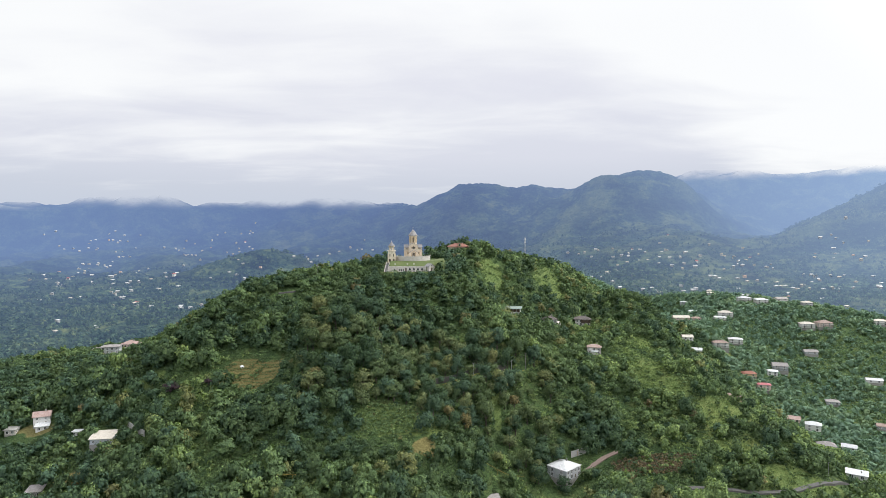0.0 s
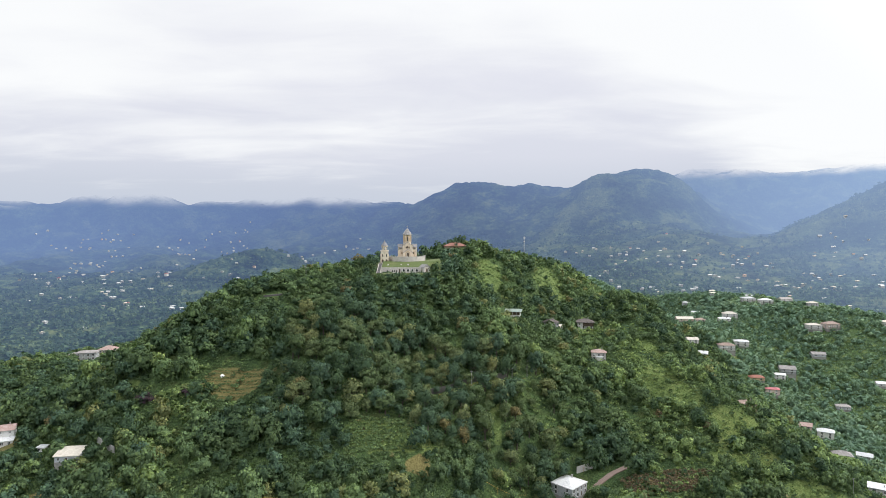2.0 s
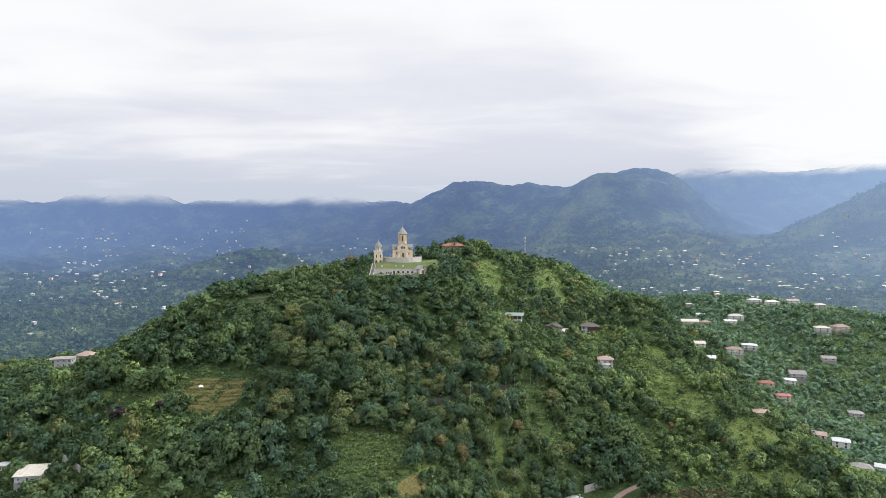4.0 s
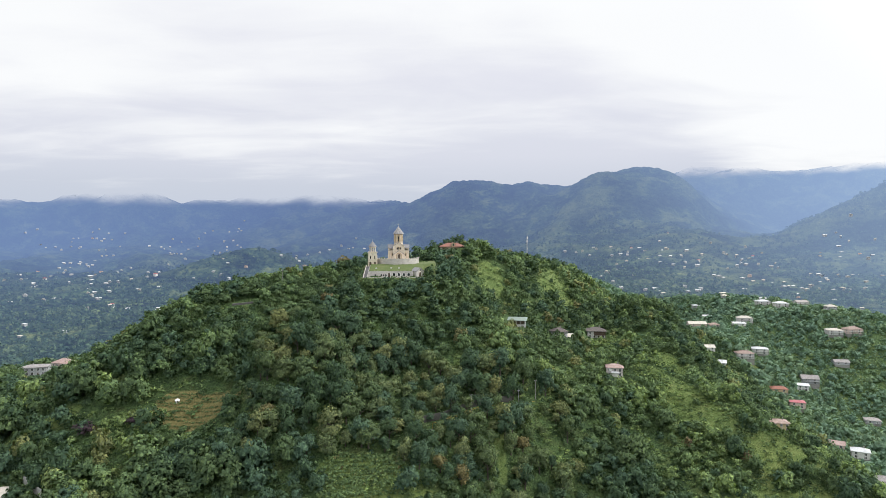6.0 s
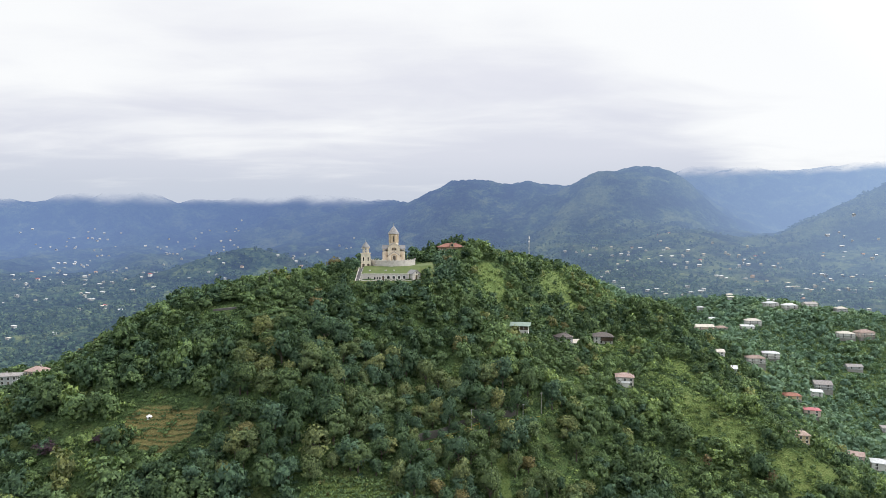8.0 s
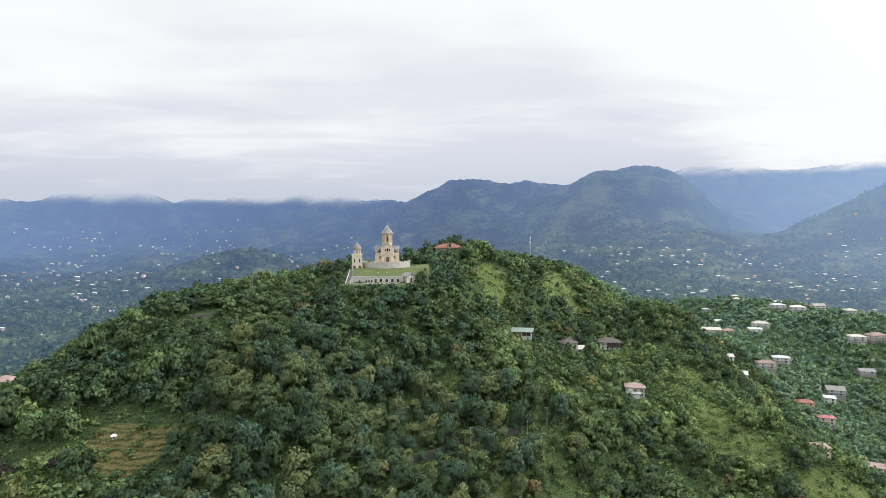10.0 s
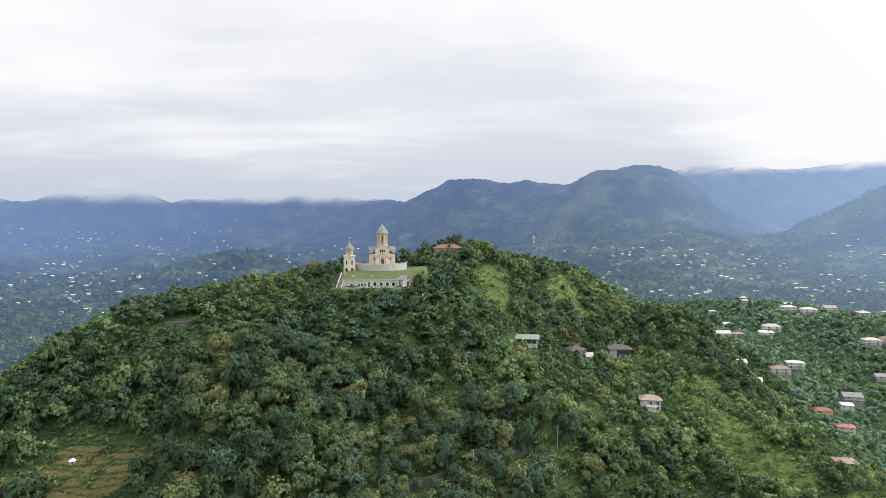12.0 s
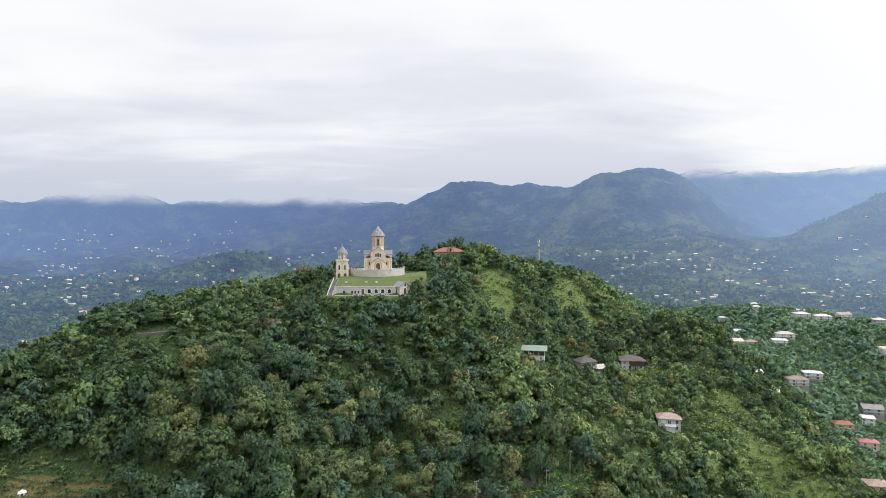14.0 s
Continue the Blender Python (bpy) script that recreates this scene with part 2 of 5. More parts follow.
timber = surface("dark_timber", (0.06, 0.045, 0.035), (0.15, 0.11, 0.08), (0.08, 0.07, 0.06), 1.5)
roof_white = seams("white_sheet_roof", (0.40, 0.42, 0.44), (0.66, 0.67, 0.68), 0.6, 0.4, 0.0)
roof_grey = seams("grey_slate_roof", (0.20, 0.18, 0.17), (0.36, 0.34, 0.33), 0.4, 0.75, 0.0)
roof_brown = seams("weathered_brown_roof", (0.20, 0.13, 0.10), (0.38, 0.29, 0.25), 0.4, 0.75, 0.0)
roof_slate_brown = seams("dark_brown_roof", (0.055, 0.048, 0.046), (0.125, 0.105, 0.098), 0.4, 0.75, 0.0)
roof_rust = seams("rusty_red_roof", (0.25, 0.14, 0.12), (0.40, 0.31, 0.28), 0.5, 0.6, 0.0)
roof_orange = seams("orange_tile_roof", (0.20, 0.075, 0.05), (0.30, 0.128, 0.09), 0.4, 0.7, 0.0)
roof_red = seams("red_sheet_roof", (0.34, 0.08, 0.10), (0.46, 0.14, 0.15), 0.5, 0.5, 0.0)
roof_green = seams("green_sheet_roof", (0.14, 0.20, 0.17), (0.24, 0.30, 0.26), 0.5, 0.6, 0.0)
roof_cream = seams("cream_sheet_roof", (0.42, 0.38, 0.32), (0.62, 0.58, 0.51), 0.5, 0.6, 0.0)
metal = surface("galvanised_steel", (0.42, 0.43, 0.44), (0.56, 0.57, 0.58), (0.34, 0.34, 0.34), 2.0, 0.45, 0.7)
white_paint = surface("white_paint", (0.72, 0.72, 0.72), (0.80, 0.80, 0.80), (0.58, 0.58, 0.56))
green_paint = surface("green_paint", (0.04, 0.14, 0.08), (0.06, 0.19, 0.11), (0.05, 0.11, 0.07))
yellow_paint = surface("yellow_paint", (0.40, 0.27, 0.05), (0.50, 0.34, 0.07), (0.36, 0.24, 0.06))
red_concrete = surface("reddish_concrete", (0.19, 0.135, 0.115), (0.29, 0.22, 0.19), (0.20, 0.15, 0.13), 0.8, 0.9)
asphalt = surface("worn_asphalt", (0.09, 0.088, 0.085), (0.15, 0.145, 0.14), (0.07, 0.066, 0.06), 0.6, 0.9)
wire_black = surface("black_cable", (0.02, 0.02, 0.02), (0.04, 0.04, 0.04), (0.03, 0.03, 0.03))


def make_glass():
    m, nt, bsdf, _ = begin("dark_window_glass")
    put(nt, bsdf.inputs["Base Color"], ramp(nt, nt.nodes.new("ShaderNodeObjectInfo").outputs["Random"], [(0.0, (0.012, 0.014, 0.017)), (1.0, (0.05, 0.055, 0.06))]))
    bsdf.inputs["Roughness"].default_value = 0.12
    return m


glass = make_glass()

# ---- helpers for building ----
def part(name, bm, material, parent=None, label="", smooth=False):
    """A bmesh as one mesh object under a thing or a part."""
    me = bpy.data.meshes.new(name)
    bm.to_mesh(me)
    bm.free()
    me.materials.append(material)
    if smooth:
        me.shade_smooth()
    ob = new(name, me)
    ob.parent = parent
    if label:
        ob["label"] = label
    return ob


def share(name, me, parent, m=None, label=""):
    """One more object on a mesh that is there already."""
    ob = new(name, me)
    ob.parent = parent
    if m is not None:
        ob.matrix_basis = m
    if label:
        ob["label"] = label
    return ob


def thing(name, m, label, category, group="", kind=""):
    ob = new(name)
    ob.matrix_basis = m
    return tagged(ob, label, category, group, kind)


def add_box(bm, x0, x1, y0, y1, z0, z1, m=None, taper=0.0):
    vs = [bm.verts.new((x, y, z)) for z in (z0, z1) for x, y in ((x0, y0), (x1, y0), (x1, y1), (x0, y1))]
    if taper:
        cx, cy = (x0 + x1) / 2, (y0 + y1) / 2
        for v in vs[4:]:
            v.co.x, v.co.y = cx + (v.co.x - cx) * (1 - taper), cy + (v.co.y - cy) * (1 - taper)
    for f in ((3, 2, 1, 0), (4, 5, 6, 7), (0, 1, 5, 4), (1, 2, 6, 5), (2, 3, 7, 6), (3, 0, 4, 7)):
        bm.faces.new([vs[i] for i in f])
    if m is not None:
        for v in vs:
            v.co = m @ v.co
    return bm


def box(x0, x1, y0, y1, z0, z1, m=None, taper=0.0):
    return add_box(bmesh.new(), x0, x1, y0, y1, z0, z1, m, taper)


def add_loft(bm, rings, close_ends=True):
    """Skin through rings of equal length."""
    vs = [[bm.verts.new(p) for p in r] for r in rings]
    n = len(rings[0])
    for a, b in zip(vs, vs[1:]):
        for i in range(n):
            bm.faces.new((a[i], a[(i + 1) % n], b[(i + 1) % n], b[i]))
    if close_ends:
        bm.faces.new(vs[0][::-1])
        bm.faces.new(vs[-1])
    return bm


def circle(r, z, n, cx=0.0, cy=0.0, turn=0.0):
    return [(cx + r * math.cos(turn + 2 * math.pi * i / n), cy + r * math.sin(turn + 2 * math.pi * i / n), z) for i in range(n)]


def add_tube(bm, a, b, r0, r1, n=6):
    a, b = Vector(a), Vector(b)
    q = (b - a).to_track_quat("Z", "Y")
    rings = [[a + q @ Vector(p) for p in circle(r0, 0, n)], [b + q @ Vector(p) for p in circle(r1, 0, n)]]
    return add_loft(bm, rings)


def arch_outline(w, h, n=8):
    """A round-headed opening in the x-z plane, standing on z = 0."""
    r = w / 2
    return [(-r, 0), (r, 0)] + [(r * math.cos(math.pi * i / n), h - r + r * math.sin(math.pi * i / n)) for i in range(n + 1)]


def add_arch(bm, w, h, y0, y1, m=None, n=8):
    o = arch_outline(w, h, n)
    rings = [[Vector((x, y, z)) for x, z in o] for y in (y1, y0)]
    if m is not None:
        rings = [[m @ p for p in r] for r in rings]
    return add_loft(bm, rings)


def add_arch_ring(bm, w, h, t, y0, y1, m=None, n=8):
    """A moulding of width t round an arched opening."""
    a, b = arch_outline(w, h, n)[1:] + [(-w / 2, 0)], arch_outline(w + 2 * t, h + t, n)[1:] + [(-w / 2 - t, 0)]
    vs = [[bm.verts.new((m or Matrix()) @ Vector((x, y, z))) for x, z in o] for o, y in ((a, y0), (b, y0), (b, y1), (a, y1))]
    for i in range(len(a) - 1):
        for j in range(4):
            p, q = vs[j], vs[(j + 1) % 4]
            bm.faces.new((p[i], p[i + 1], q[i + 1], q[i]))
    return bm


def add_gable(bm, x0, x1, y0, y1, z0, z1, z2, along="y"):
    """Walls with a gable: eaves at z1, ridge at z2, the ridge running along y or x."""
    if along == "y":
        rings = [[(x0, y, z0), (x1, y, z0), (x1, y, z1), ((x0 + x1) / 2, y, z2), (x0, y, z1)] for y in (y0, y1)]
    else:
        rings = [[(x, y1, z0), (x, y0, z0), (x, y0, z1), (x, (y0 + y1) / 2, z2), (x, y1, z1)] for x in (x0, x1)]
    return add_loft(bm, rings[::-1])


def add_gable_roof(bm, x0, x1, y0, y1, z1, z2, over=0.4, t=0.25, along="y"):
    """Two slabs on a gable, with eaves that stand out by over."""
    if along == "y":
        c, half = (x0 + x1) / 2, (x1 - x0) / 2
    else:
        c, half = (y0 + y1) / 2, (y1 - y0) / 2
    k = (z2 - z1) / half
    o = [(-half - over, z1 - k * over), (0, z2), (half + over, z1 - k * over), (half + over, z1 - k * over + t), (0, z2 + t), (-half - over, z1 - k * over + t)]
    if along == "y":
        rings = [[(c + u, y, z) for u, z in o] for y in (y1 + over, y0 - over)]
    else:
        rings = [[(x, c + u, z) for u, z in o] for x in (x0 - over, x1 + over)]
    return add_loft(bm, rings)


def lattice(ix, iy, seed):
    h = (ix * 374761393 + iy * 668265263 + seed * 1442695041) & 0xFFFFFFFF
    h = ((h ^ (h >> 13)) * 1274126177) & 0xFFFFFFFF
    return ((h ^ (h >> 16)) & 0xFFFFFF) / float(0xFFFFFF)


def fbm(X, Y, scale, octaves=4, seed=1, gain=0.5):
    """Value noise, from -1 to 1."""
    total, amp, norm = 0.0 * X, 1.0, 0.0
    for k in range(octaves):
        u, v = X / scale * 2 ** k + 17.3 * k, Y / scale * 2 ** k - 9.1 * k
        ix, iy = np.floor(u).astype(np.int64), np.floor(v).astype(np.int64)
        fx, fy = u - ix, v - iy
        fx, fy = fx * fx * (3 - 2 * fx), fy * fy * (3 - 2 * fy)
        a, b = lattice(ix, iy, seed + k), lattice(ix + 1, iy, seed + k)
        c, d = lattice(ix, iy + 1, seed + k), lattice(ix + 1, iy + 1, seed + k)
        total = total + amp * (2 * ((a + (b - a) * fx) * (1 - fy) + (c + (d - c) * fx) * fy) - 1)
        norm, amp = norm + amp, amp * gain
    return total / norm


def fade(v, lo, hi):
    s = np.clip((v - lo) / (hi - lo), 0, 1)
    return s * s * (3 - 2 * s)


# ---- the lie of the land ----
BASE = (-170.7, 23.6, 57.9)  # level at the origin, rise per kilometre in x and y
LANDFORMS = [  # x, y, half-widths, height, turn
    (42, 500, 182, 370, 166.9, -0.01), (6, 502, 76, 51, 31.4, -0.60), (26, 625, 44, 25, 23.0, -0.51),
    (-146, 475, 57, 77, 53.7, -0.37), (171, 860, 89, 232, 76.0, -0.49), (515, 1000, 256, 134, 92.7, -0.62),
    (-374, 485, 167, 258, 123.3, -0.25), (197, 423, 25, 63, 21.3, 0.50), (-8, 346, 57, 64, -7.8, -0.09),
    (98, 575, 25, 150, -21.3, -0.59), (96, 426, 58, 131, -31.2, 0.03), (-63, 389, 25, 30, 23.2, 0.10),
    (361, 800, 50, 96, 38.7, -0.46), (205, 632, 33, 57, 38.1, -0.05), (40, 311, 26, 64, -42.5, -0.56), (355, 1040, 45, 75, -62, 0.0),
    (72, 363, 10, 8, -5.0, 0.0)]
MOUNTAINS = [
    (-697, 2354, 212, 120, 127, 0.36), (-2649, 3757, 787, 249, 286, 0.21), (-891, 4166, 633, 271, 254, 0.00), (80, 3671, 230, 256, 193, 0.12),
    (518, 3830, 264, 354, 278, -0.03), (1116, 3327, 322, 259, 388, -0.19), (1736, 4068, 515, 347, 375, 0.03), (2768, 3620, 470, 379, 378, -0.23),
    (2159, 2455, 416, 246, 425, -0.18), (774, 2787, 217, 284, 40, -0.02), (-346, 3944, 476, 281, 92, -0.09), (1404, 3003, 338, 269, -75, -0.05),
    (-1883, 3890, 330, 143, 114, -0.29), (1068, 2660, 120, 255, 70, -0.16), (-598, 2695, 552, 372, -68, 0.28)]
CHURCH_HILL = (-26, 516, 25, 29)  # the ground dips under the built-up terrace


def bumps(rows, X, Y):
    Z = 0.0 * X
    for x, y, rx, ry, h, a in rows:
        c, s = math.cos(a), math.sin(a)
        u, v = ((X - x) * c + (Y - y) * s) / rx, (-(X - x) * s + (Y - y) * c) / ry
        Z = Z + h * np.exp(-0.5 * (u * u + v * v))
    return Z


def height(X, Y):
    X, Y = np.asarray(X, float), np.asarray(Y, float)
    Z = BASE[0] + BASE[1] * np.clip(X, -3000, 3000) / 1000 + BASE[2] * np.clip(Y, -200, 6000) / 1000
    Z = Z + bumps(LANDFORMS, X, Y) + bumps(MOUNTAINS, X, Y)
    Z = Z - 0.28 * np.maximum(Z - 380, 0) * fade(-X, -1600, -1350)  # a broad worn summit
    rise = fade(np.hypot(X, Y), 2000, 3200)
    ridges = 0.6 - np.abs(fbm(X + 900, Y, 700, 5, 21, 0.5)) * 2
    Z = Z + fbm(X, Y, 55, 3, 5) * 3.0 + fbm(X, Y, 260, 3, 9) * 9 * fade(np.hypot(X, Y - 450), 350, 900)
    spurs = 0.5 - np.abs(fbm(X, Y + 300, 230, 3, 33, 0.5)) * 2
    return Z + rise * (ridges * 50 + spurs * 26)


def ground_at(x, y):
    return float(height(np.array([x]), np.array([y]))[0])


MEADOWS = [  # x, y, half-widths
    (-28, 343, 22, 9), (47, 577, 12, 18), (120, 692, 15, 34), (112, 652, 18, 14), (161, 486, 9, 34), (183, 540, 8, 16), (165, 430, 10, 12), (184, 402, 16, 12),
    (180, 372, 20, 7), (-202, 394, 16, 6), (34, 380, 3, 12), (14, 420, 4, 14), (-252, 412, 12, 9), (205, 345, 42, 8), (70, 455, 9, 5), (150, 447, 6, 8)]
OPEN_SLOPE = [(178, 420, 48, 80), (165, 500, 26, 60), (190, 350, 70, 22), (420, 700, 180, 120), (500, 880, 230, 170), (380, 760, 110, 160)]  # grass and herbs among scattered bushes
STRAW = [(-124, 384, 19, 9), (-9, 326, 6, 4), (-258, 379, 13, 4), (-202, 330, 9, 4)]


def inside(rows, X, Y):
    d = 0.0 * X
    wob = 1 + 0.75 * fbm(X, Y, 15, 4, 77)
    for x, y, rx, ry in rows:
        d = np.maximum(d, 1.25 - np.hypot((X - x) / rx, (Y - y) / ry) * wob)
    return np.clip(d * 3, 0, 1)


def sheet_mesh(name, X, Y, Z, attributes, material):
    """A grid of points as one smooth mesh."""
    ny, nx = X.shape
    me = bpy.data.meshes.new(name)
    me.vertices.add(nx * ny)
    me.vertices.foreach_set("co", np.stack([X, Y, Z], -1).astype(np.float32).ravel())
    i = np.arange(nx * ny).reshape(ny, nx)
    quads = np.stack([i[:-1, :-1], i[:-1, 1:], i[1:, 1:], i[1:, :-1]], -1).reshape(-1, 4)
    me.loops.add(quads.size)
    me.loops.foreach_set("vertex_index", quads.ravel().astype(np.int32))
    me.polygons.add(len(quads))
    me.polygons.foreach_set("loop_start", (np.arange(len(quads)) * 4).astype(np.int32))
    me.update(calc_edges=True)
    for key, values in attributes.items():
        me.attributes.new(key, "FLOAT", "POINT").data.foreach_set("value", values.astype(np.float32).ravel())
    me.shade_smooth()
    me.materials.append(material)
    return new(name, me)


def ground_material():
    m, nt, bsdf, _ = begin("grass_and_undergrowth")
    p = place(nt)
    fine, mid, broad = noise_fac(nt, p, 0.9, 6.0, 0.72), noise_fac(nt, p, 0.12, 5.0, 0.6, 0.5), noise_fac(nt, p, 0.02, 3.0)
    under = ramp(nt, mid, [(0.3, (0.044, 0.078, 0.034)), (0.5, (0.076, 0.128, 0.048)), (0.72, (0.110, 0.142, 0.056))])
    under = blend(nt, 1.0, under, ramp(nt, fine, [(0.36, (0.45, 0.48, 0.5)), (0.5, (0.95, 0.95, 0.95)), (0.64, (1.5, 1.45, 1.3))]), "MULTIPLY")
    grass = ramp(nt, calc(nt, "ADD", calc(nt, "MULTIPLY", fine, 0.55), calc(nt, "MULTIPLY", mid, 0.45)),
                 [(0.34, (0.086, 0.136, 0.045)), (0.5, (0.146, 0.206, 0.065)), (0.66, (0.212, 0.250, 0.092))])
    straw = ramp(nt, fine, [(0.3, (0.12, 0.112, 0.045)), (0.55, (0.23, 0.205, 0.085)), (0.75, (0.31, 0.275, 0.12))])
    open_ground = nt.nodes.new("ShaderNodeAttribute")
    open_ground.attribute_name = "meadow"
    dry = nt.nodes.new("ShaderNodeAttribute")
    dry.attribute_name = "straw"
    ragged = span(nt, calc(nt, "ADD", open_ground.outputs["Fac"], calc(nt, "MULTIPLY", calc(nt, "SUBTRACT", mid, 0.5), 1.1)), 0.25, 0.6)
    colour = blend(nt, ragged, under, grass)
    dryish = span(nt, calc(nt, "ADD", dry.outputs["Fac"], calc(nt, "MULTIPLY", calc(nt, "SUBTRACT", mid, 0.5), 0.9)), 0.3, 0.65)
    colour = blend(nt, dryish, colour, straw)
    colour = blend(nt, 0.5, colour, ramp(nt, broad, [(0.3, (0.8, 0.85, 0.9)), (0.7, (1.15, 1.1, 1.0))]), "MULTIPLY")
    put(nt, bsdf.inputs["Base Color"], colour)
    bsdf.inputs["Roughness"].default_value = 0.9
    bsdf.inputs["Specular IOR Level"].default_value = 0.15
    bump(nt, bsdf, fine, 1.0, 2.2)
    return m


def backdrop_material():
    """Far wooded slopes: bluish emitted haze for kilometres of damp air, tops transparent for cloud."""
    m, nt, bsdf, out = begin("hazed_distant_slopes")
    p = place(nt)
    s = nt.nodes.new("ShaderNodeSeparateXYZ")
    nt.links.new(p, s.inputs[0])
    crowns, mid, broad = noise_fac(nt, p, 0.045, 6.0, 0.7), noise_fac(nt, p, 0.008, 5.0, 0.6, 0.6), noise_fac(nt, p, 0.0022, 4.0, 0.55, 0.5)
    wood = ramp(nt, crowns, [(0.38, (0.018, 0.040, 0.030)), (0.5, (0.048, 0.088, 0.052)), (0.62, (0.098, 0.142, 0.070))])
    wood = blend(nt, 1.0, wood, ramp(nt, mid, [(0.36, (0.42, 0.45, 0.55)), (0.5, (1.0, 1.0, 1.0)), (0.64, (1.9, 1.8, 1.4))]), "MULTIPLY")
    field = ramp(nt, crowns, [(0.3, (0.13, 0.18, 0.07)), (0.7, (0.26, 0.28, 0.12))])
    field = blend(nt, 0.6, field, ramp(nt, noise_fac(nt, p, 0.02, 3.0), [(0.4, (0.6, 0.7, 0.6)), (0.6, (1.1, 1.1, 1.0))]), "MULTIPLY")
    fields = calc(nt, "MULTIPLY", span(nt, mid, 0.53, 0.61), span(nt, broad, 0.40, 0.56))
    crest = nt.nodes.new("ShaderNodeAttribute")
    crest.attribute_name = "crest"
    open_tops = calc(nt, "MULTIPLY", span(nt, calc(nt, "ADD", crest.outputs["Fac"], calc(nt, "MULTIPLY", calc(nt, "SUBTRACT", mid, 0.5), 1.6)), 0.25, 0.85), span(nt, s.outputs[0], 200.0, 800.0, 0.25, 0.7))
    put(nt, bsdf.inputs["Base Color"], blend(nt, calc(nt, "MAXIMUM", calc(nt, "MULTIPLY", fields, 0.85), open_tops), wood, field))
    bsdf.inputs["Roughness"].default_value = 0.95
    bsdf.inputs["Specular IOR Level"].default_value = 0.1
    bump(nt, bsdf, crowns, 1.0, 22.0)
    hazy = haze_glow(nt, p, bsdf.outputs[0], broad)
    cloud_base = calc(nt, "ADD", s.outputs[2], calc(nt, "MULTIPLY", calc(nt, "SUBTRACT", noise_fac(nt, p, 0.004, 5.0, 0.6), 0.5), 130.0))
    cloud_base = calc(nt, "SUBTRACT", cloud_base, span(nt, s.outputs[0], -500.0, 300.0, 0.0, 185.0))
    veil = nt.nodes.new("ShaderNodeMixShader")
    put(nt, veil.inputs[0], span(nt, cloud_base, 250.0, 350.0))
    gone = nt.nodes.new("ShaderNodeBsdfTransparent")
    nt.links.new(hazy, veil.inputs[1])
    nt.links.new(gone.outputs[0], veil.inputs[2])
    nt.links.new(veil.outputs[0], out.inputs[0])
    return m


def spread(lo, hi, step, out_lo, out_hi, grow):
    """Even steps between lo and hi, wider and wider ones beyond."""
    a = list(np.arange(lo, hi + step, step))
    d = step
    while a[-1] < out_hi:
        d *= grow
        a.append(a[-1] + d)
    d, b = step, [lo]
    while b[-1] > out_lo:
        d *= grow
        b.append(b[-1] - d)
    return np.array(b[:0:-1] + a)


def make_ground():
    X, Y = np.meshgrid(spread(-330, 360, 4.0, -4800, 4800, 1.075), spread(255, 700, 4.0, -4800, 4900, 1.07))
    Z = height(X, Y)
    cx, cy, rx, ry = CHURCH_HILL
    under = fade(-np.hypot((X - cx) / rx, (Y - cy) / ry), -1.0, -0.8)
    Z = Z * (1 - under) + np.minimum(Z, 67.5) * under
    R = np.hypot(X, Y - 100)
    far = fade(R, 1150, 1400)
    Z = Z * (1 - far) + (BASE[0] + fbm(X, Y, 900, 3, 15) * 30) * far
    ob = sheet_mesh("ground", X, Y, Z, {"meadow": np.maximum(inside(MEADOWS, X, Y), np.maximum(0.34 * inside(OPEN_SLOPE[:3], X, Y), 0.26 * inside(OPEN_SLOPE[3:], X, Y))), "straw": inside(STRAW, X, Y)}, ground_material())
    tagged(ob, "green hillside of rough grass and undergrowth with open meadows", "ground", kind="structure")


def make_backdrop():
    a, r = np.meshgrid(np.radians(np.linspace(-50, 50, 470)), np.geomspace(1120, 4650, 215))
    X, Y = r * np.sin(a), 100 + r * np.cos(a)
    Z = height(X, Y) + np.abs(fbm(X, Y, 34, 3, 41, 0.6)) * 9 + fbm(X, Y, 120, 3, 43) * 7
    Z = Z - 60 * fade(-r, -1190, -1125)
    crest = 0.6 - np.abs(fbm(X + 900, Y, 700, 5, 21, 0.5)) * 2 + 0.7 * (0.5 - np.abs(fbm(X, Y + 300, 230, 3, 33, 0.5)) * 2)
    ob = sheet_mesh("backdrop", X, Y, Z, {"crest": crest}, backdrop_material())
    tagged(ob, "hazy blue wooded mountains with their tops in low cloud", "mountains", kind="structure")


make_ground()
make_backdrop()

# ---- trees ----
ICO = bmesh.new()
bmesh.ops.create_icosphere(ICO, subdivisions=1, radius=1.0)
ICO_V = np.array([v.co[:] for v in ICO.verts])
ICO_F = np.array([[v.index for v in f.verts] for f in ICO.faces])
ICO.free()


def unit_directions(rng, n, low=-0.5):
    z = rng.uniform(low, 1.0, n)
    a = rng.uniform(0, 2 * math.pi, n)
    s = np.sqrt(1 - z * z)
    return np.stack([s * np.cos(a), s * np.sin(a), z], -1)


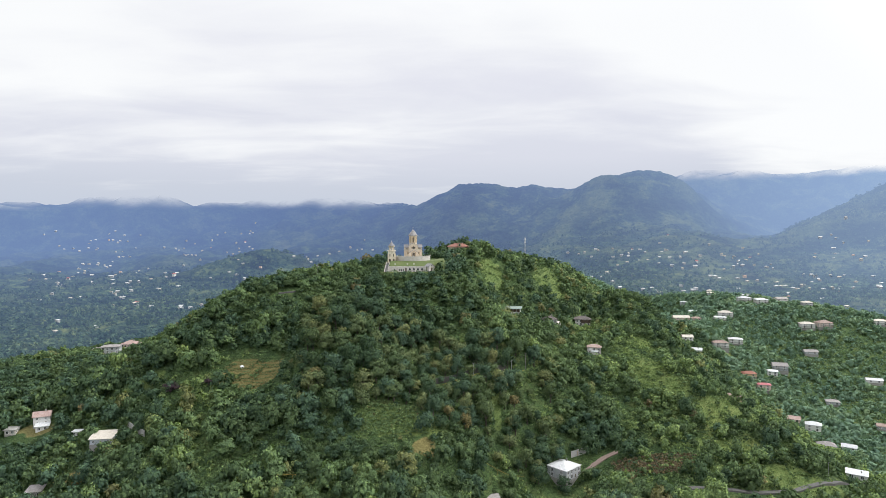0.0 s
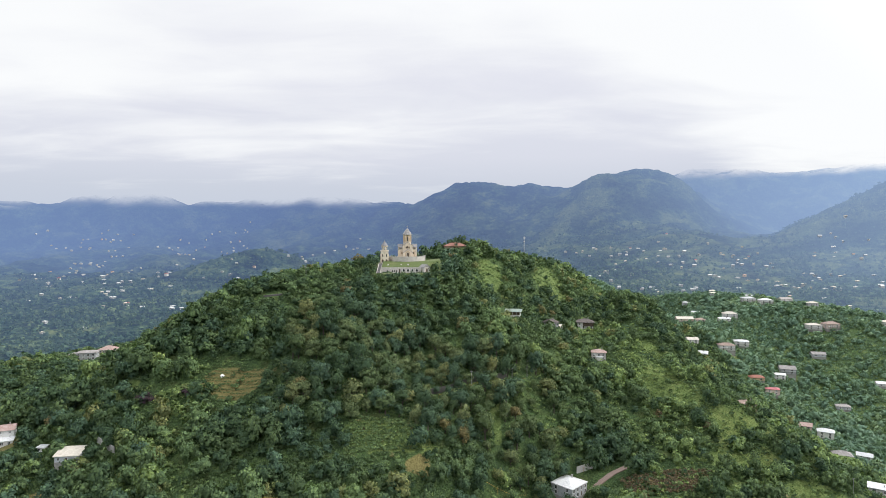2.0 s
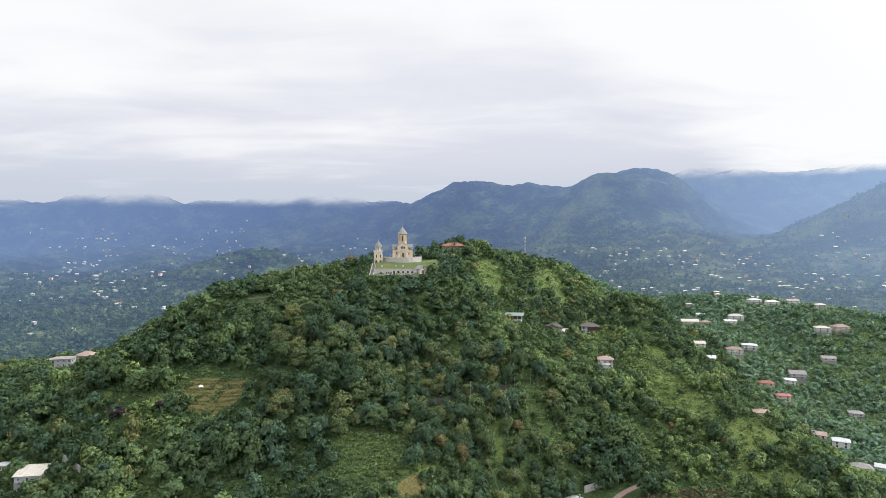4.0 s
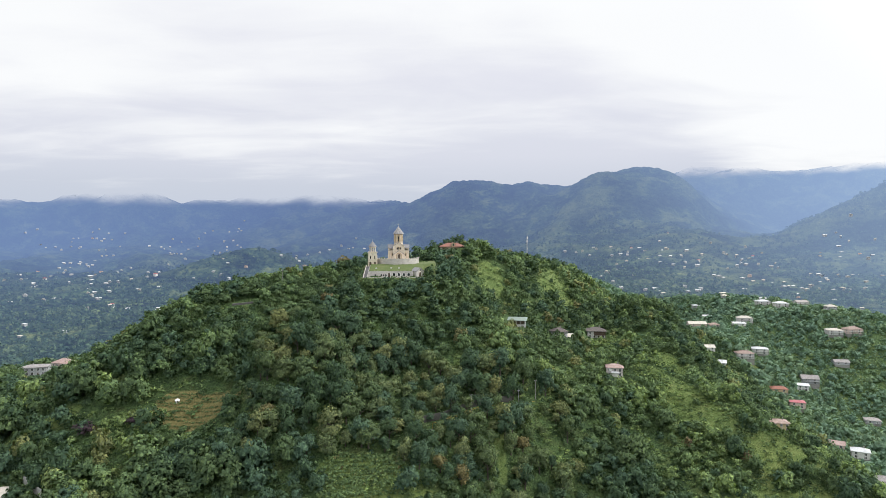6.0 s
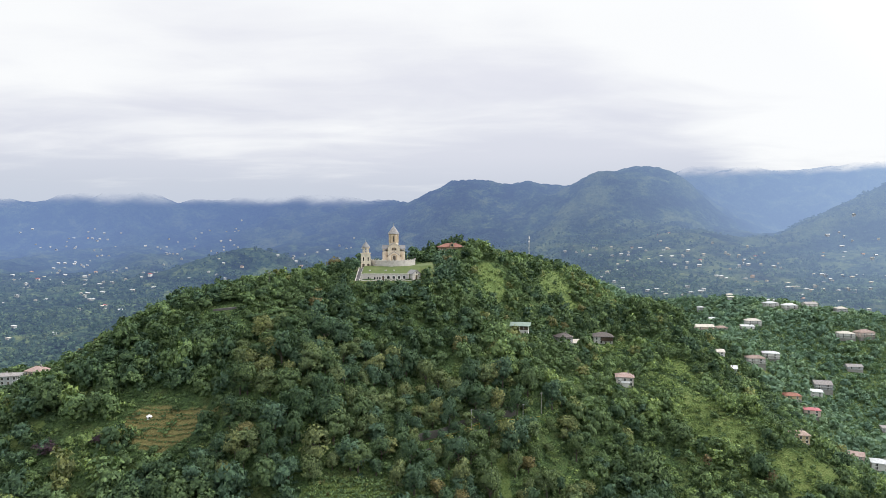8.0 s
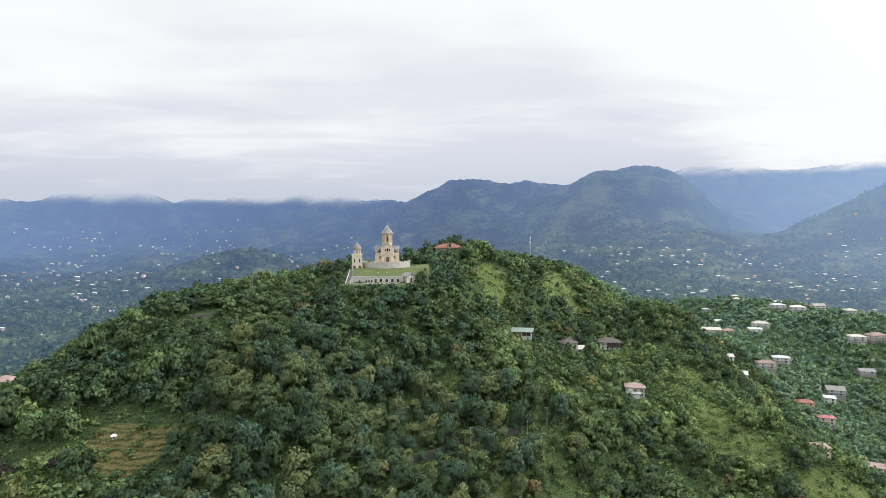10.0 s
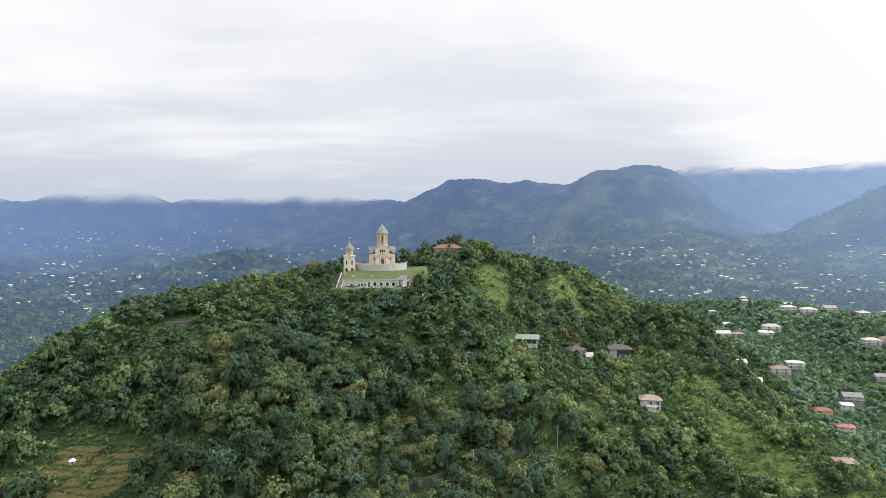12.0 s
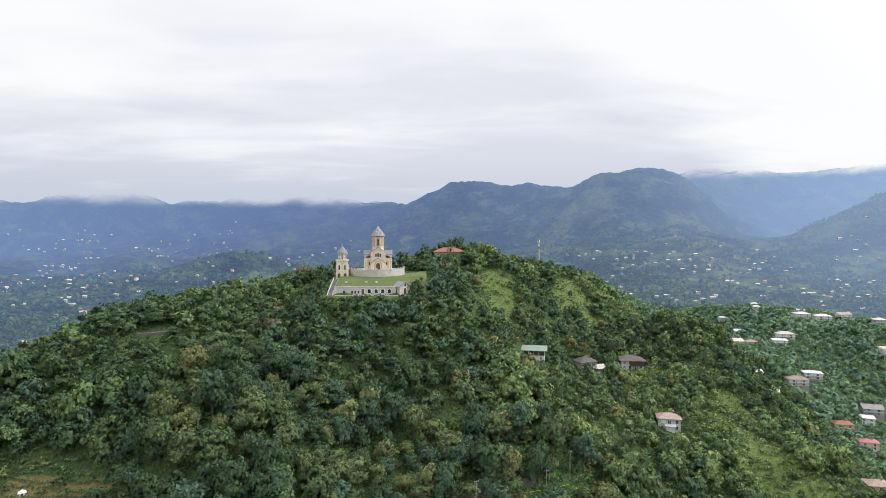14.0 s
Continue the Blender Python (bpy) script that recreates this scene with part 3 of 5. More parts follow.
def crown_shape(rng, lobes, sprays, size, tall=0.85, core=True, tufts=10):
    """A crown of unit radius over z = 0: boughs that carry tufts of leaf sprays. Returns points, triangles and normals."""
    V, F, N, n = [], [], [], 0
    centres, radii = [np.array([0, 0, 0.95 * tall])], [0.60]
    for k in range(lobes):
        a, up = 2 * math.pi * (k + rng.uniform(-0.3, 0.3)) / lobes * 1.62, rng.uniform(0.20, 1.5)
        out = rng.uniform(0.36, 0.66) * (1.0 - 0.45 * max(0, up - 0.8))
        centres.append(np.array([out * math.cos(a), out * math.sin(a), up * tall]))
        radii.append(rng.uniform(0.26, 0.44))
    if core:
        for c, r in zip(centres, radii):
            if r > 0.30:
                V.append(c + ICO_V * r * 0.52 * rng.uniform(0.8, 1.1, (len(ICO_V), 1)))
                F.append(ICO_F + n)
                N.append(ICO_V)
                n += len(ICO_V)
    middle = np.array([0, 0, 0.55 * tall])
    weights = np.array(radii) ** 2
    for c, r, k in zip(centres, radii, np.maximum(3, (sprays * weights / weights.sum()).astype(int))):
        d = unit_directions(rng, tufts, -0.30)
        ends = c + d * r * np.array([1.0, 1.0, 0.9]) * rng.uniform(0.72, 1.08, (tufts, 1))
        pick = rng.integers(tufts, size=k)
        u = unit_directions(rng, k, -0.45)
        p = ends[pick] + u * r * 0.42 * rng.uniform(0.5, 1.25, (k, 1)) * np.array([1.15, 1.15, 0.85])
        shade = 0.32 * u + 0.35 * d[pick] + 1.0 * (p - middle) + rng.normal(0, 0.30, (k, 3))
        shade /= np.linalg.norm(shade, axis=1, keepdims=True)
        nrm = shade + rng.normal(0, 0.38, (k, 3))
        nrm /= np.linalg.norm(nrm, axis=1, keepdims=True)
        t = np.cross(nrm, rng.normal(0, 1, (k, 3)))
        t /= np.linalg.norm(t, axis=1, keepdims=True)
        b = np.cross(nrm, t)
        s = size * rng.uniform(0.6, 1.35, (k, 1))
        droop = nrm * s * rng.uniform(-0.1, 0.3, (k, 1))
        spray = np.stack([p + t * s * 1.05 - droop, p - t * s * 0.55 + b * s * 0.85, p - t * s * 0.5 - b * s * 0.8], 1)
        V.append(spray.reshape(-1, 3))
        F.append(n + np.arange(3 * k).reshape(k, 3))
        N.append(np.repeat(shade, 3, axis=0))
        n += 3 * k
    return np.concatenate(V), np.concatenate(F), np.concatenate(N)


def tri_mesh(name, V, F, material, hue=None, normals=None):
    me = bpy.data.meshes.new(name)
    me.vertices.add(len(V))
    me.vertices.foreach_set("co", V.astype(np.float32).ravel())
    me.loops.add(F.size)
    me.loops.foreach_set("vertex_index", F.astype(np.int32).ravel())
    me.polygons.add(len(F))
    me.polygons.foreach_set("loop_start", (np.arange(len(F)) * 3).astype(np.int32))
    me.update(calc_edges=True)
    if hue is not None:
        me.attributes.new("hue", "FLOAT", "POINT").data.foreach_set("value", hue.astype(np.float32))
    if normals is not None:
        me.normals_split_custom_set_from_vertices(normals)
    me.materials.append(material)
    return me


def scattered(name, shapes, spots, material, label, category):
    """Many plants as one object. spots: x, y, z, radius, height factor, turn, hue, shape."""
    V, F, N, H, n = [], [], [], [], 0
    for x, y, z, r, tall, a, hue, k in spots:
        v, f, w = shapes[int(k)]
        ca, sa = math.cos(a), math.sin(a)
        c, s = ca * r, sa * r
        V.append(np.stack([v[:, 0] * c - v[:, 1] * s + x, v[:, 0] * s + v[:, 1] * c + y, v[:, 2] * r * tall + z], -1))
        N.append(np.stack([w[:, 0] * ca - w[:, 1] * sa, w[:, 0] * sa + w[:, 1] * ca, w[:, 2]], -1))
        F.append(f + n)
        H.append(np.full(len(v), hue))
        n += len(v)
    ob = new(name, tri_mesh(name, np.concatenate(V), np.concatenate(F), material, np.concatenate(H), np.concatenate(N)))
    return tagged(ob, label, category, kind="stuff")


def make_tree_kind(seed, label, leaf, sprays=1000, group="trees on the church hill"):
    """A broadleaved tree of unit crown radius: trunk with limbs, and a crown."""
    rng = np.random.default_rng(seed)
    root = thing("broadleaf_tree", pose(0, 0, 0), label, "tree", group)
    bm = bmesh.new()
    top = Vector((rng.normal(0, 0.06), rng.normal(0, 0.06), 0.85))
    add_tube(bm, (0, 0, -0.35), top, 0.085, 0.045, 7)
    for k in range(5):
        a = 2 * math.pi * k / 5 + rng.uniform(-0.4, 0.4)
        foot = top * rng.uniform(0.45, 0.95)
        add_tube(bm, foot, foot + Vector((0.55 * math.cos(a), 0.55 * math.sin(a), rng.uniform(0.25, 0.6))), 0.034, 0.012, 5)
    part("trunk", bm, bark, root)
    V, F, N = crown_shape(rng, 12, sprays, 0.085, 0.9, True, 12)
    V = V + np.array([0, 0, 0.30])
    me = tri_mesh("crown", V, F, leaf, None, N)
    share("crown", me, root)
    return root


HOUSE_SPOTS = []  # x, y, clear radius: filled by the houses, which are listed before the trees are set


OUTLOOKS = []  # x, y, floor height, half-width of each house, and how far the gardens below it stay low


def room_for(x, y, z):
    """How tall a plant may grow here without closing the outlook of a house."""
    room = 99.0
    for hx, hy, hz, half, reach in OUTLOOKS:
        dx, dy = hx - x, hy - y
        if not 0 < dy < 95 or abs(dx) > 80:
            continue
        far = math.hypot(hx, hy - 95)
        ux, uy = hx / far, (hy - 95) / far
        along, side = dx * ux + dy * uy - 0.7 * half, abs(dx * uy - dy * ux)
        if -0.7 * half < along < reach and side < half + 1.5:
            room = min(room, hz + 1.2 + max(0.0, along) * (100 - hz) / far - z)
    return room


def clear_of(x, y):
    for hx, hy, r in HOUSE_SPOTS:
        # the side towards the valley stays open, so that the house shows
        dx, dy = x - hx, y - hy
        if abs(dx) < r and -1.0 * r < dy < r * 0.8:
            return False
    return True

# ---- houses ----
def window_meshes():
    frame_bm, pane_bm = bmesh.new(), bmesh.new()
    for x0, x1, z0, z1 in ((-0.6, 0.6, -0.75, -0.62), (-0.6, 0.6, 0.62, 0.75), (-0.6, -0.48, -0.62, 0.62), (0.48, 0.6, -0.62, 0.62), (-0.05, 0.05, -0.62, 0.62)):
        add_box(frame_bm, x0, x1, -0.09, 0.02, z0, z1)
    add_box(pane_bm, -0.48, 0.48, -0.03, 0.02, -0.62, 0.62)
    out = []
    for name, bm, mat in (("window", frame_bm, white_paint), ("pane", pane_bm, glass)):
        me = bpy.data.meshes.new(name)
        bm.to_mesh(me)
        bm.free()
        me.materials.append(mat)
        out.append(me)
    return out


WINDOW, PANE = window_meshes()


def add_window(parent, m, scale=1.0):
    w = share("window", WINDOW, parent, m @ Matrix.Diagonal((scale, 1, scale, 1)))
    share("pane", PANE, w)
    return w


def hip_roof(w, d, z, rise, over, t=0.22, kind="hip"):
    bm = bmesh.new()
    x, y = w / 2 + over, d / 2 + over
    if kind == "hip":
        ridge = max(x - y, 0.15)
        low = [(-x, -y, z), (x, -y, z), (x, y, z), (-x, y, z)]
        a, b = [bm.verts.new(p) for p in low], [bm.verts.new((p[0], p[1], z + t)) for p in low]
        r0, r1 = bm.verts.new((-ridge, 0, z + rise)), bm.verts.new((ridge, 0, z + rise))
        bm.faces.new(a[::-1])
        for i in range(4):
            bm.faces.new((a[i], a[(i + 1) % 4], b[(i + 1) % 4], b[i]))
        for f in ((b[0], b[1], r1, r0), (b[1], b[2], r1), (b[2], b[3], r0, r1), (b[3], b[0], r0)):
            bm.faces.new(f)
    elif kind == "gable":
        add_gable_roof(bm, -w / 2, w / 2, -d / 2, d / 2, z, z + rise, over, t, "x")
    else:  # a single slope
        vs = [(-x, -y, z), (x, -y, z), (x, y, z + rise), (-x, y, z + rise)]
        add_loft(bm, [vs, [(p[0], p[1], p[2] + t) for p in vs]])
    return bm


def house(x, y, w, d, storeys, yaw, walls, roof, label, kind="hip", rise=2.0, over=0.7, detail=2, lift=0.0, balcony=False, chimney=True, group="", clear=1.0, panes=1.0, outlook=42):
    """A dwelling with plinth, walls, roof, windows, door, and where it has them a balcony and a chimney."""
    z = ground_at(x, y) + lift - 1.2
    root = thing("house", pose(x, y, z, 0, 0, yaw), label, "house", group)
    top = storeys * 2.75 + 0.4
    bm = box(-w / 2, w / 2, -d / 2, d / 2, -8.0, top)
    if kind == "gable":
        add_gable(bm, -w / 2 + 0.01, w / 2 - 0.01, -d / 2 + 0.01, d / 2 - 0.01, top - 0.2, top, top + rise, "x")
    part("wall", bm, walls, root)
    part("roof", hip_roof(w, d, top + 0.02, rise, over, 0.22, kind), roof, root)
    if detail >= 1:
        part("plinth", box(-w / 2 - 0.12, w / 2 + 0.12, -d / 2 - 0.12, d / 2 + 0.12, -8.0, 0.1), concrete, root)
    if chimney:
        bm = box(w * 0.18, w * 0.18 + 0.6, -0.3, 0.3, top + 0.2, top + rise + 0.9)
        add_box(bm, w * 0.18 - 0.1, w * 0.18 + 0.7, -0.4, 0.4, top + rise + 0.9, top + rise + 1.05)
        part("chimney", bm, concrete, root)
    n = 2 if detail < 2 else max(2, int(w / 3.2))
    for s in range(storeys):
        zz = 1.7 + 2.75 * s
        for i in range(n):
            u = -w / 2 + w * (i + 0.5) / n
            if detail >= 2 and s == 0 and i == n // 2:
                door = part("door", box(u - 0.5, u + 0.5, -d / 2 - 0.06, -d / 2 + 0.02, 0.26, 2.35), timber, root)
                part("door_frame", box(u - 0.62, u + 0.62, -d / 2 - 0.04, -d / 2 + 0.01, 0.26, 2.5), white_paint, door)
                continue
            add_window(root, pose(u, -d / 2, zz), panes * (1.0 if detail >= 2 else 1.25))
        if detail >= 1:
            for side, turn in ((-1, -90), (1, 90)):
                for i in range(2):
                    v = -d / 2 + d * (i + 0.5) / 2
                    add_window(root, pose(side * w / 2, v, zz, 0, 0, turn), panes)
    if balcony and storeys > 1:
        part("balcony", box(-w / 2, w / 2, -d / 2 - 1.6, -d / 2, 2.8, 3.0), concrete, root)
        bm = box(-w / 2, w / 2, -d / 2 - 1.6, -d / 2 - 1.54, 3.8, 3.9)
        for i in range(int(w / 0.5)):
            add_box(bm, -w / 2 + 0.5 * i, -w / 2 + 0.5 * i + 0.06, -d / 2 - 1.59, -d / 2 - 1.55, 3.0, 3.8)
        part("railing", bm, white_paint, root)
        for i in range(4):
            u = -w / 2 + 0.1 + (w - 0.2) * i / 3
            part("post", box(u - 0.1, u + 0.1, -d / 2 - 1.55, -d / 2 - 1.35, -3.0, top + 0.02), concrete, root)
    HOUSE_SPOTS.append((x, y, (0.5 * max(w, d) + 2.0) * clear))
    OUTLOOKS.append((x, y, z + (3.2 if group else 1.4), 0.55 * w + 1.0, outlook))
    return root


YARDS = [(-254, 373, 8), (-268, 371, 8), (263, 531, 9), (260, 522, 8), (66, 347, 8), (80, 348, 7), (84, 370, 6), (92, 368, 6), (101, 369, 6), (108, 372, 5), (123, 479, 6), (137, 576, 6), (100, 561, 6),
         (150, 320, 6), (164, 324, 7), (180, 327, 7), (196, 331, 7), (212, 336, 7), (226, 343, 7), (240, 354, 7), (254, 366, 7)]


def near_houses():
    HOUSE_SPOTS.extend(YARDS)
    # below the hill, at its foot
    house(73.5, 363.8, 14.8, 14.0, 2, 44, plaster_grey, roof_white, "two-storey grey rendered house with a white hipped sheet roof", rise=2.6, over=0.4, lift=3.3, panes=1.5)
    house(27, 326, 7, 5, 1, 10, rubble, roof_grey, "low stone outhouse with a patched grey roof", "mono", 0.6, chimney=False)
    house(-200, 353, 12, 9, 1, 8, plaster_blue, roof_cream, "single-storey pale blue house with a cream sheet roof", "mono", 2.2, lift=2.2, chimney=False)
    house(-258, 386, 9, 8, 2, 25, plaster_white, roof_rust, "white two-storey house with a rusty red patched roof", "gable", 2.2, lift=0.5)
    shed = house(-254, 380, 7, 5, 1, 25, plaster_white, roof_white, "white lean-to garage with a green sheet door", "mono", 0.9, detail=0, chimney=False)
    part("garage_door", box(3.5, 3.58, -1.9, 1.6, 0.1, 2.7), green_paint, shed, "green sheet metal door")
    house(-272, 378, 6, 6, 1, 12, rubble, concrete, "roofless grey stone hut beside a dry yard", "mono", 0.3, detail=1, chimney=False, lift=0.8)
    house(-221, 324, 7, 7, 1, 15, concrete, roof_grey, "small concrete hut with a grey sloping roof", "mono", 1.0, detail=1, chimney=False)
    house(-224, 367, 4, 3, 1, 0, plaster_white, roof_white, "little white shed half hidden in bushes", "mono", 0.4, detail=0, chimney=False)
    house(-286, 518, 14, 10, 2, 14, plaster_grey, roof_grey, "grey two-storey house with a low grey hipped roof", "hip", 1.6, lift=2.6, panes=1.4, chimney=False)
    house(-279, 538, 13, 10, 1, -15, plaster_rose, roof_rust, "house with a faded pink tiled hip roof", rise=3.2, lift=4.0, panes=1.3, outlook=70)
    house(-330, 575, 12, 9, 1, 10, plaster_white, roof_grey, "low white house with a grey roof among trees", lift=1.0)
    # on the flank of the hill
    h = house(62, 530, 12, 8, 2, -12, plaster_white, roof_green, "white two-storey house under an overhanging green sheet roof", "mono", 1.2, 1.5, lift=0.6, chimney=False)
    # flat dark panel in place of the shade inside the open timber porch
    part("porch", box(-5.8, 6.1, -4.25, -4.02, 3.3, 5.9), timber, h, "dark timber panel standing in for the shaded open upper porch")
    for i in range(5):
        part("post", box(-5.8 + 2.9 * i, -5.6 + 2.9 * i, -4.5, -4.26, 3.1, 5.9), white_paint, h)
    h = house(101, 570, 11, 10, 2, 18, plaster_grey, roof_slate_brown, "run-down house with a half collapsed slate roof", "hip", 3.2, lift=0.0, panes=1.2)
    part("roof_sheet", add_loft(bmesh.new(), [[(5.9, -4.6, 6.15), (5.7, 4.4, 6.15), (1.2, 0.4, 9.15), (1.6, -0.6, 9.05)], [(6.1, -4.6, 6.3), (5.9, 4.4, 6.3), (1.3, 0.4, 9.3), (1.7, -0.6, 9.2)]]), roof_cream, h, "pale patched roof sheet")
    part("balcony", box(-5.5, 2.0, -6.6, -5.0, 2.7, 2.95), timber, h, "sagging timber balcony")
    for i in range(4):
        part("post", box(-5.4 + 2.3 * i, -5.2 + 2.3 * i, -6.6, -6.4, -2.0, 5.9), timber, h)
    house(110, 571, 7, 6, 1, 18, plaster_white, roof_cream, "annexe with a pale gabled sheet roof", "gable", 1.8, lift=0.8, chimney=False)
    h = house(135, 583, 14, 11, 2, -8, plaster_white, roof_slate_brown, "old house with a dark brown hipped roof and a timber balcony", rise=3.0, over=1.3, lift=0.4, panes=1.3)
    part("balcony", box(-2.0, 7.0, -6.9, -5.5, 2.75, 2.95), timber, h, "weathered timber balcony")
    # dark panel put where the openings behind the balcony lie in shade
    part("porch", box(-2.0, 6.9, -5.75, -5.52, 2.96, 5.6), timber, h, "dark timber panel standing in for the shaded openings behind the balcony")
    bm = box(-2.0, 7.0, -6.9, -6.8, 3.75, 3.85)
    for i in range(22):
        add_box(bm, -2.0 + 0.42 * i, -1.93 + 0.42 * i, -6.88, -6.82, 2.95, 3.75)
    part("railing", bm, timber, h)
    for i in range(5):
        part("post", box(-2.0 + 2.2 * i, -1.82 + 2.2 * i, -6.9, -6.72, -2.0, 5.9), timber, h)
    h = house(123, 489, 10.5, 8.5, 2, -14, rubble, roof_rust, "square pale stone house with a rusty red hipped roof", rise=2.2, lift=0.1, panes=1.4)
    porch = box(-1.6, 2.4, -5.5, -4.27, -3.0, 2.7)
    part("lean_to", porch, plaster_white, h, "white lean-to porch")
    part("awning", add_loft(bmesh.new(), [[(-2.3, -6.3, 2.75), (3.0, -6.3, 2.75), (3.0, -4.27, 3.5), (-2.3, -4.27, 3.5)], [(-2.3, -6.3, 2.9), (3.0, -6.3, 2.9), (3.0, -4.27, 3.65), (-2.3, -4.27, 3.65)]]), roof_white, h, "white sheet awning")
    part("shutter", box(-3.9, -1.7, -4.36, -4.26, 3.9, 5.3), white_paint, h, "white shutter")
    house(259, 529, 12, 10, 2, -10, plaster_ochre, roof_brown, "yellow two-storey house with a brown hipped roof", "hip", 2.2, lift=4.2, panes=1.4, outlook=90)
    h = house(16, 622, 21, 12, 1, 6, plaster_ochre, roof_orange, "low house with a broad orange tiled hipped roof behind trees", rise=3.4, over=1.4, lift=-1.2, clear=0.62)
    part("dormer", add_gable(bmesh.new(), -1.6, 1.6, -7.2, -2.0, 3.2, 5.4, 7.2, "y"), plaster_ochre, h)
    part("dormer_roof", add_gable_roof(bmesh.new(), -1.6, 1.6, -7.2, -2.0, 5.4, 7.2, 0.4, 0.2, "y"), roof_orange, h)
    part("dormer_window", add_arch(bmesh.new(), 1.4, 2.2, -7.27, -7.18, pose(0, 0, 3.9)), glass, h)
    # across the side valley
    row = [
        (362, 677, 13, 10, 2, -20, plaster_rose, roof_red, "rose house with a bright red sheet roof", "hip", 1.6),
        (358, 703, 15, 10, 1, -12, plaster_ochre, roof_orange, "long house with an orange tiled hipped roof", "hip", 2.4),
        (405, 738, 11, 9, 2, -25, plaster_white, roof_white, "tall white house with a flat white roof", "mono", 0.7),
        (428, 764, 17, 12, 2, -15, plaster_grey, roof_grey, "large grey house with a slate roof and annexe", "gable", 3.2),
        (379, 779, 16, 11, 2, -20, plaster_white, roof_white, "white two-storey house with a white hip roof", "hip", 2.0),
        (346, 750, 17, 11, 2, -8, plaster_white, roof_brown, "weathered house with a pinkish brown roof", "hip", 2.8),
        (297, 706, 13, 9, 1, -25, plaster_white, roof_white, "white roofed house on the wooded slope", "mono", 1.4),
        (301, 741, 12, 9, 2, -5, plaster_white, roof_cream, "pale house with a cream gabled roof", "gable", 2.2),
        (421, 897, 18, 11, 2, -10, plaster_white, roof_cream, "broad house with a cream hipped roof", "hip", 3.0),
        (407, 884, 15, 9, 1, -8, plaster_white, roof_white, "low white annexe with a white sheet roof", "mono", 1.0),
        (509, 964, 18, 12, 2, -6, plaster_white, roof_white, "white hilltop house with a white hip roof", "hip", 2.6),
        (486, 972, 18, 12, 2, 4, plaster_white, roof_white, "tall white house with overhanging white roof", "hip", 2.4),
        (560, 1000, 20, 11, 2, 12, plaster_white, roof_grey, "white house half hidden by a large tree", "gable", 2.6),
        (528, 873, 18, 12, 2, -12, plaster_white, roof_cream, "pale two-storey house with a cream hip roof", "hip", 2.6),
        (552, 873, 20, 13, 2, 8, plaster_rose, roof_brown, "large house with a brown hipped roof", "hip", 3.4),
        (497, 813, 16, 10, 1, -10, plaster_grey, roof_grey, "grey house with a patched slate roof", "gable", 2.4),
        (580, 960, 14, 10, 2, 0, plaster_grey, roof_cream, "grey walled house with a cream roof", "hip", 2.6),
        (344, 870, 22, 10, 1, -4, plaster_rose, roof_cream, "long low house with a cream gabled roof", "gable", 2.6),
        (368, 873, 12, 9, 1, -4, plaster_rose, roof_brown, "low house with a pale brown roof", "hip", 2.2),
        (382, 965, 14, 10, 1, 20, plaster_grey, roof_brown, "small house with a steep dark brown roof", "gable", 4.2),
        (366, 592, 13, 10, 2, -30, plaster_white, roof_white, "white house with a domed white sheet roof", "hip", 2.6),
        (353, 603, 11, 9, 1, -30, plaster_rose, roof_rust, "low house with a faded rust roof", "gable", 2.2),
        (330, 515, 13, 10, 1, -20, plaster_white, roof_grey, "white house with a pale star-shaped hipped roof", "hip", 3.0),
        (372, 548, 11, 8, 1, -35, plaster_white, roof_white, "white barn with a wide white sheet roof", "gable", 1.8),
        (420, 545, 16, 11, 1, -30, plaster_rose, roof_red, "house with a broad dull red roof", "hip", 2.8),
        (455, 700, 13, 9, 1, -20, plaster_grey, roof_grey, "grey house among fruit trees", "hip", 2.4),
        (535, 745, 17, 9, 1, -20, plaster_white, roof_white, "white sheet roofed barn on the green slope", "gable", 1.8),
        (640, 880, 17, 12, 2, -20, plaster_white, roof_cream, "pale house at the top of the slope", "hip", 2.6),
        (520, 660, 14, 10, 2, -25, plaster_rose, roof_red, "house with a red sheet roof in the valley", "hip", 2.2),
        (470, 640, 11, 8, 1, -25, plaster_grey, roof_brown, "small brown roofed house in the valley", "gable", 2.0),
        (286, 413, 12, 9, 2, -35, plaster_white, roof_white, "white two-storey building by the road with large windows", "mono", 0.6)]
    for x, y, w, d, s, yaw, wall_mat, roof_mat, label, kind, rise in row:
        w, d = 1.02 * w, 1.0 * d
        house(x, y, w, d, s, yaw, wall_mat, roof_mat, label, kind, rise, detail=1, lift=2.6 if y > 420 else 5.0, panes=1.3, balcony=(s > 1 and w > 15), chimney=(w > 12), group="houses across the side valley", clear=0.9)


FAR_WEST = [
    (-1490, 2259), (-1497, 2311), (-1402, 2191), (-1257, 1935), (-1204, 1797), (-1121, 1853), (-1098, 1858), (-1699, 2667), (-1406, 2259), (-1722, 2848), (-1777, 2974), (-1757, 2991),
    (-1674, 2763), (-1516, 2547), (-1468, 2520), (-1691, 3010), (-1656, 3000), (-1717, 3193), (-1276, 2320), (-1244, 2267), (-1361, 2542), (-1110, 2118), (-1086, 2151), (-1065, 2050),
    (-1042, 2151), (-1359, 2777), (-1178, 2554), (-972, 2177), (-947, 1909), (-1074, 1949), (-1000, 1864), (-987, 1860), (-904, 1651), (-854, 1675), (-937, 1995), (-902, 2054),
    (-914, 1426), (-846, 1312), (-821, 2133), (-741, 2165), (-740, 2230), (-1209, 2807), (-1278, 2999), (-1258, 3017), (-694, 1592), (-673, 1602), (-1263, 2176), (-1331, 2110)]
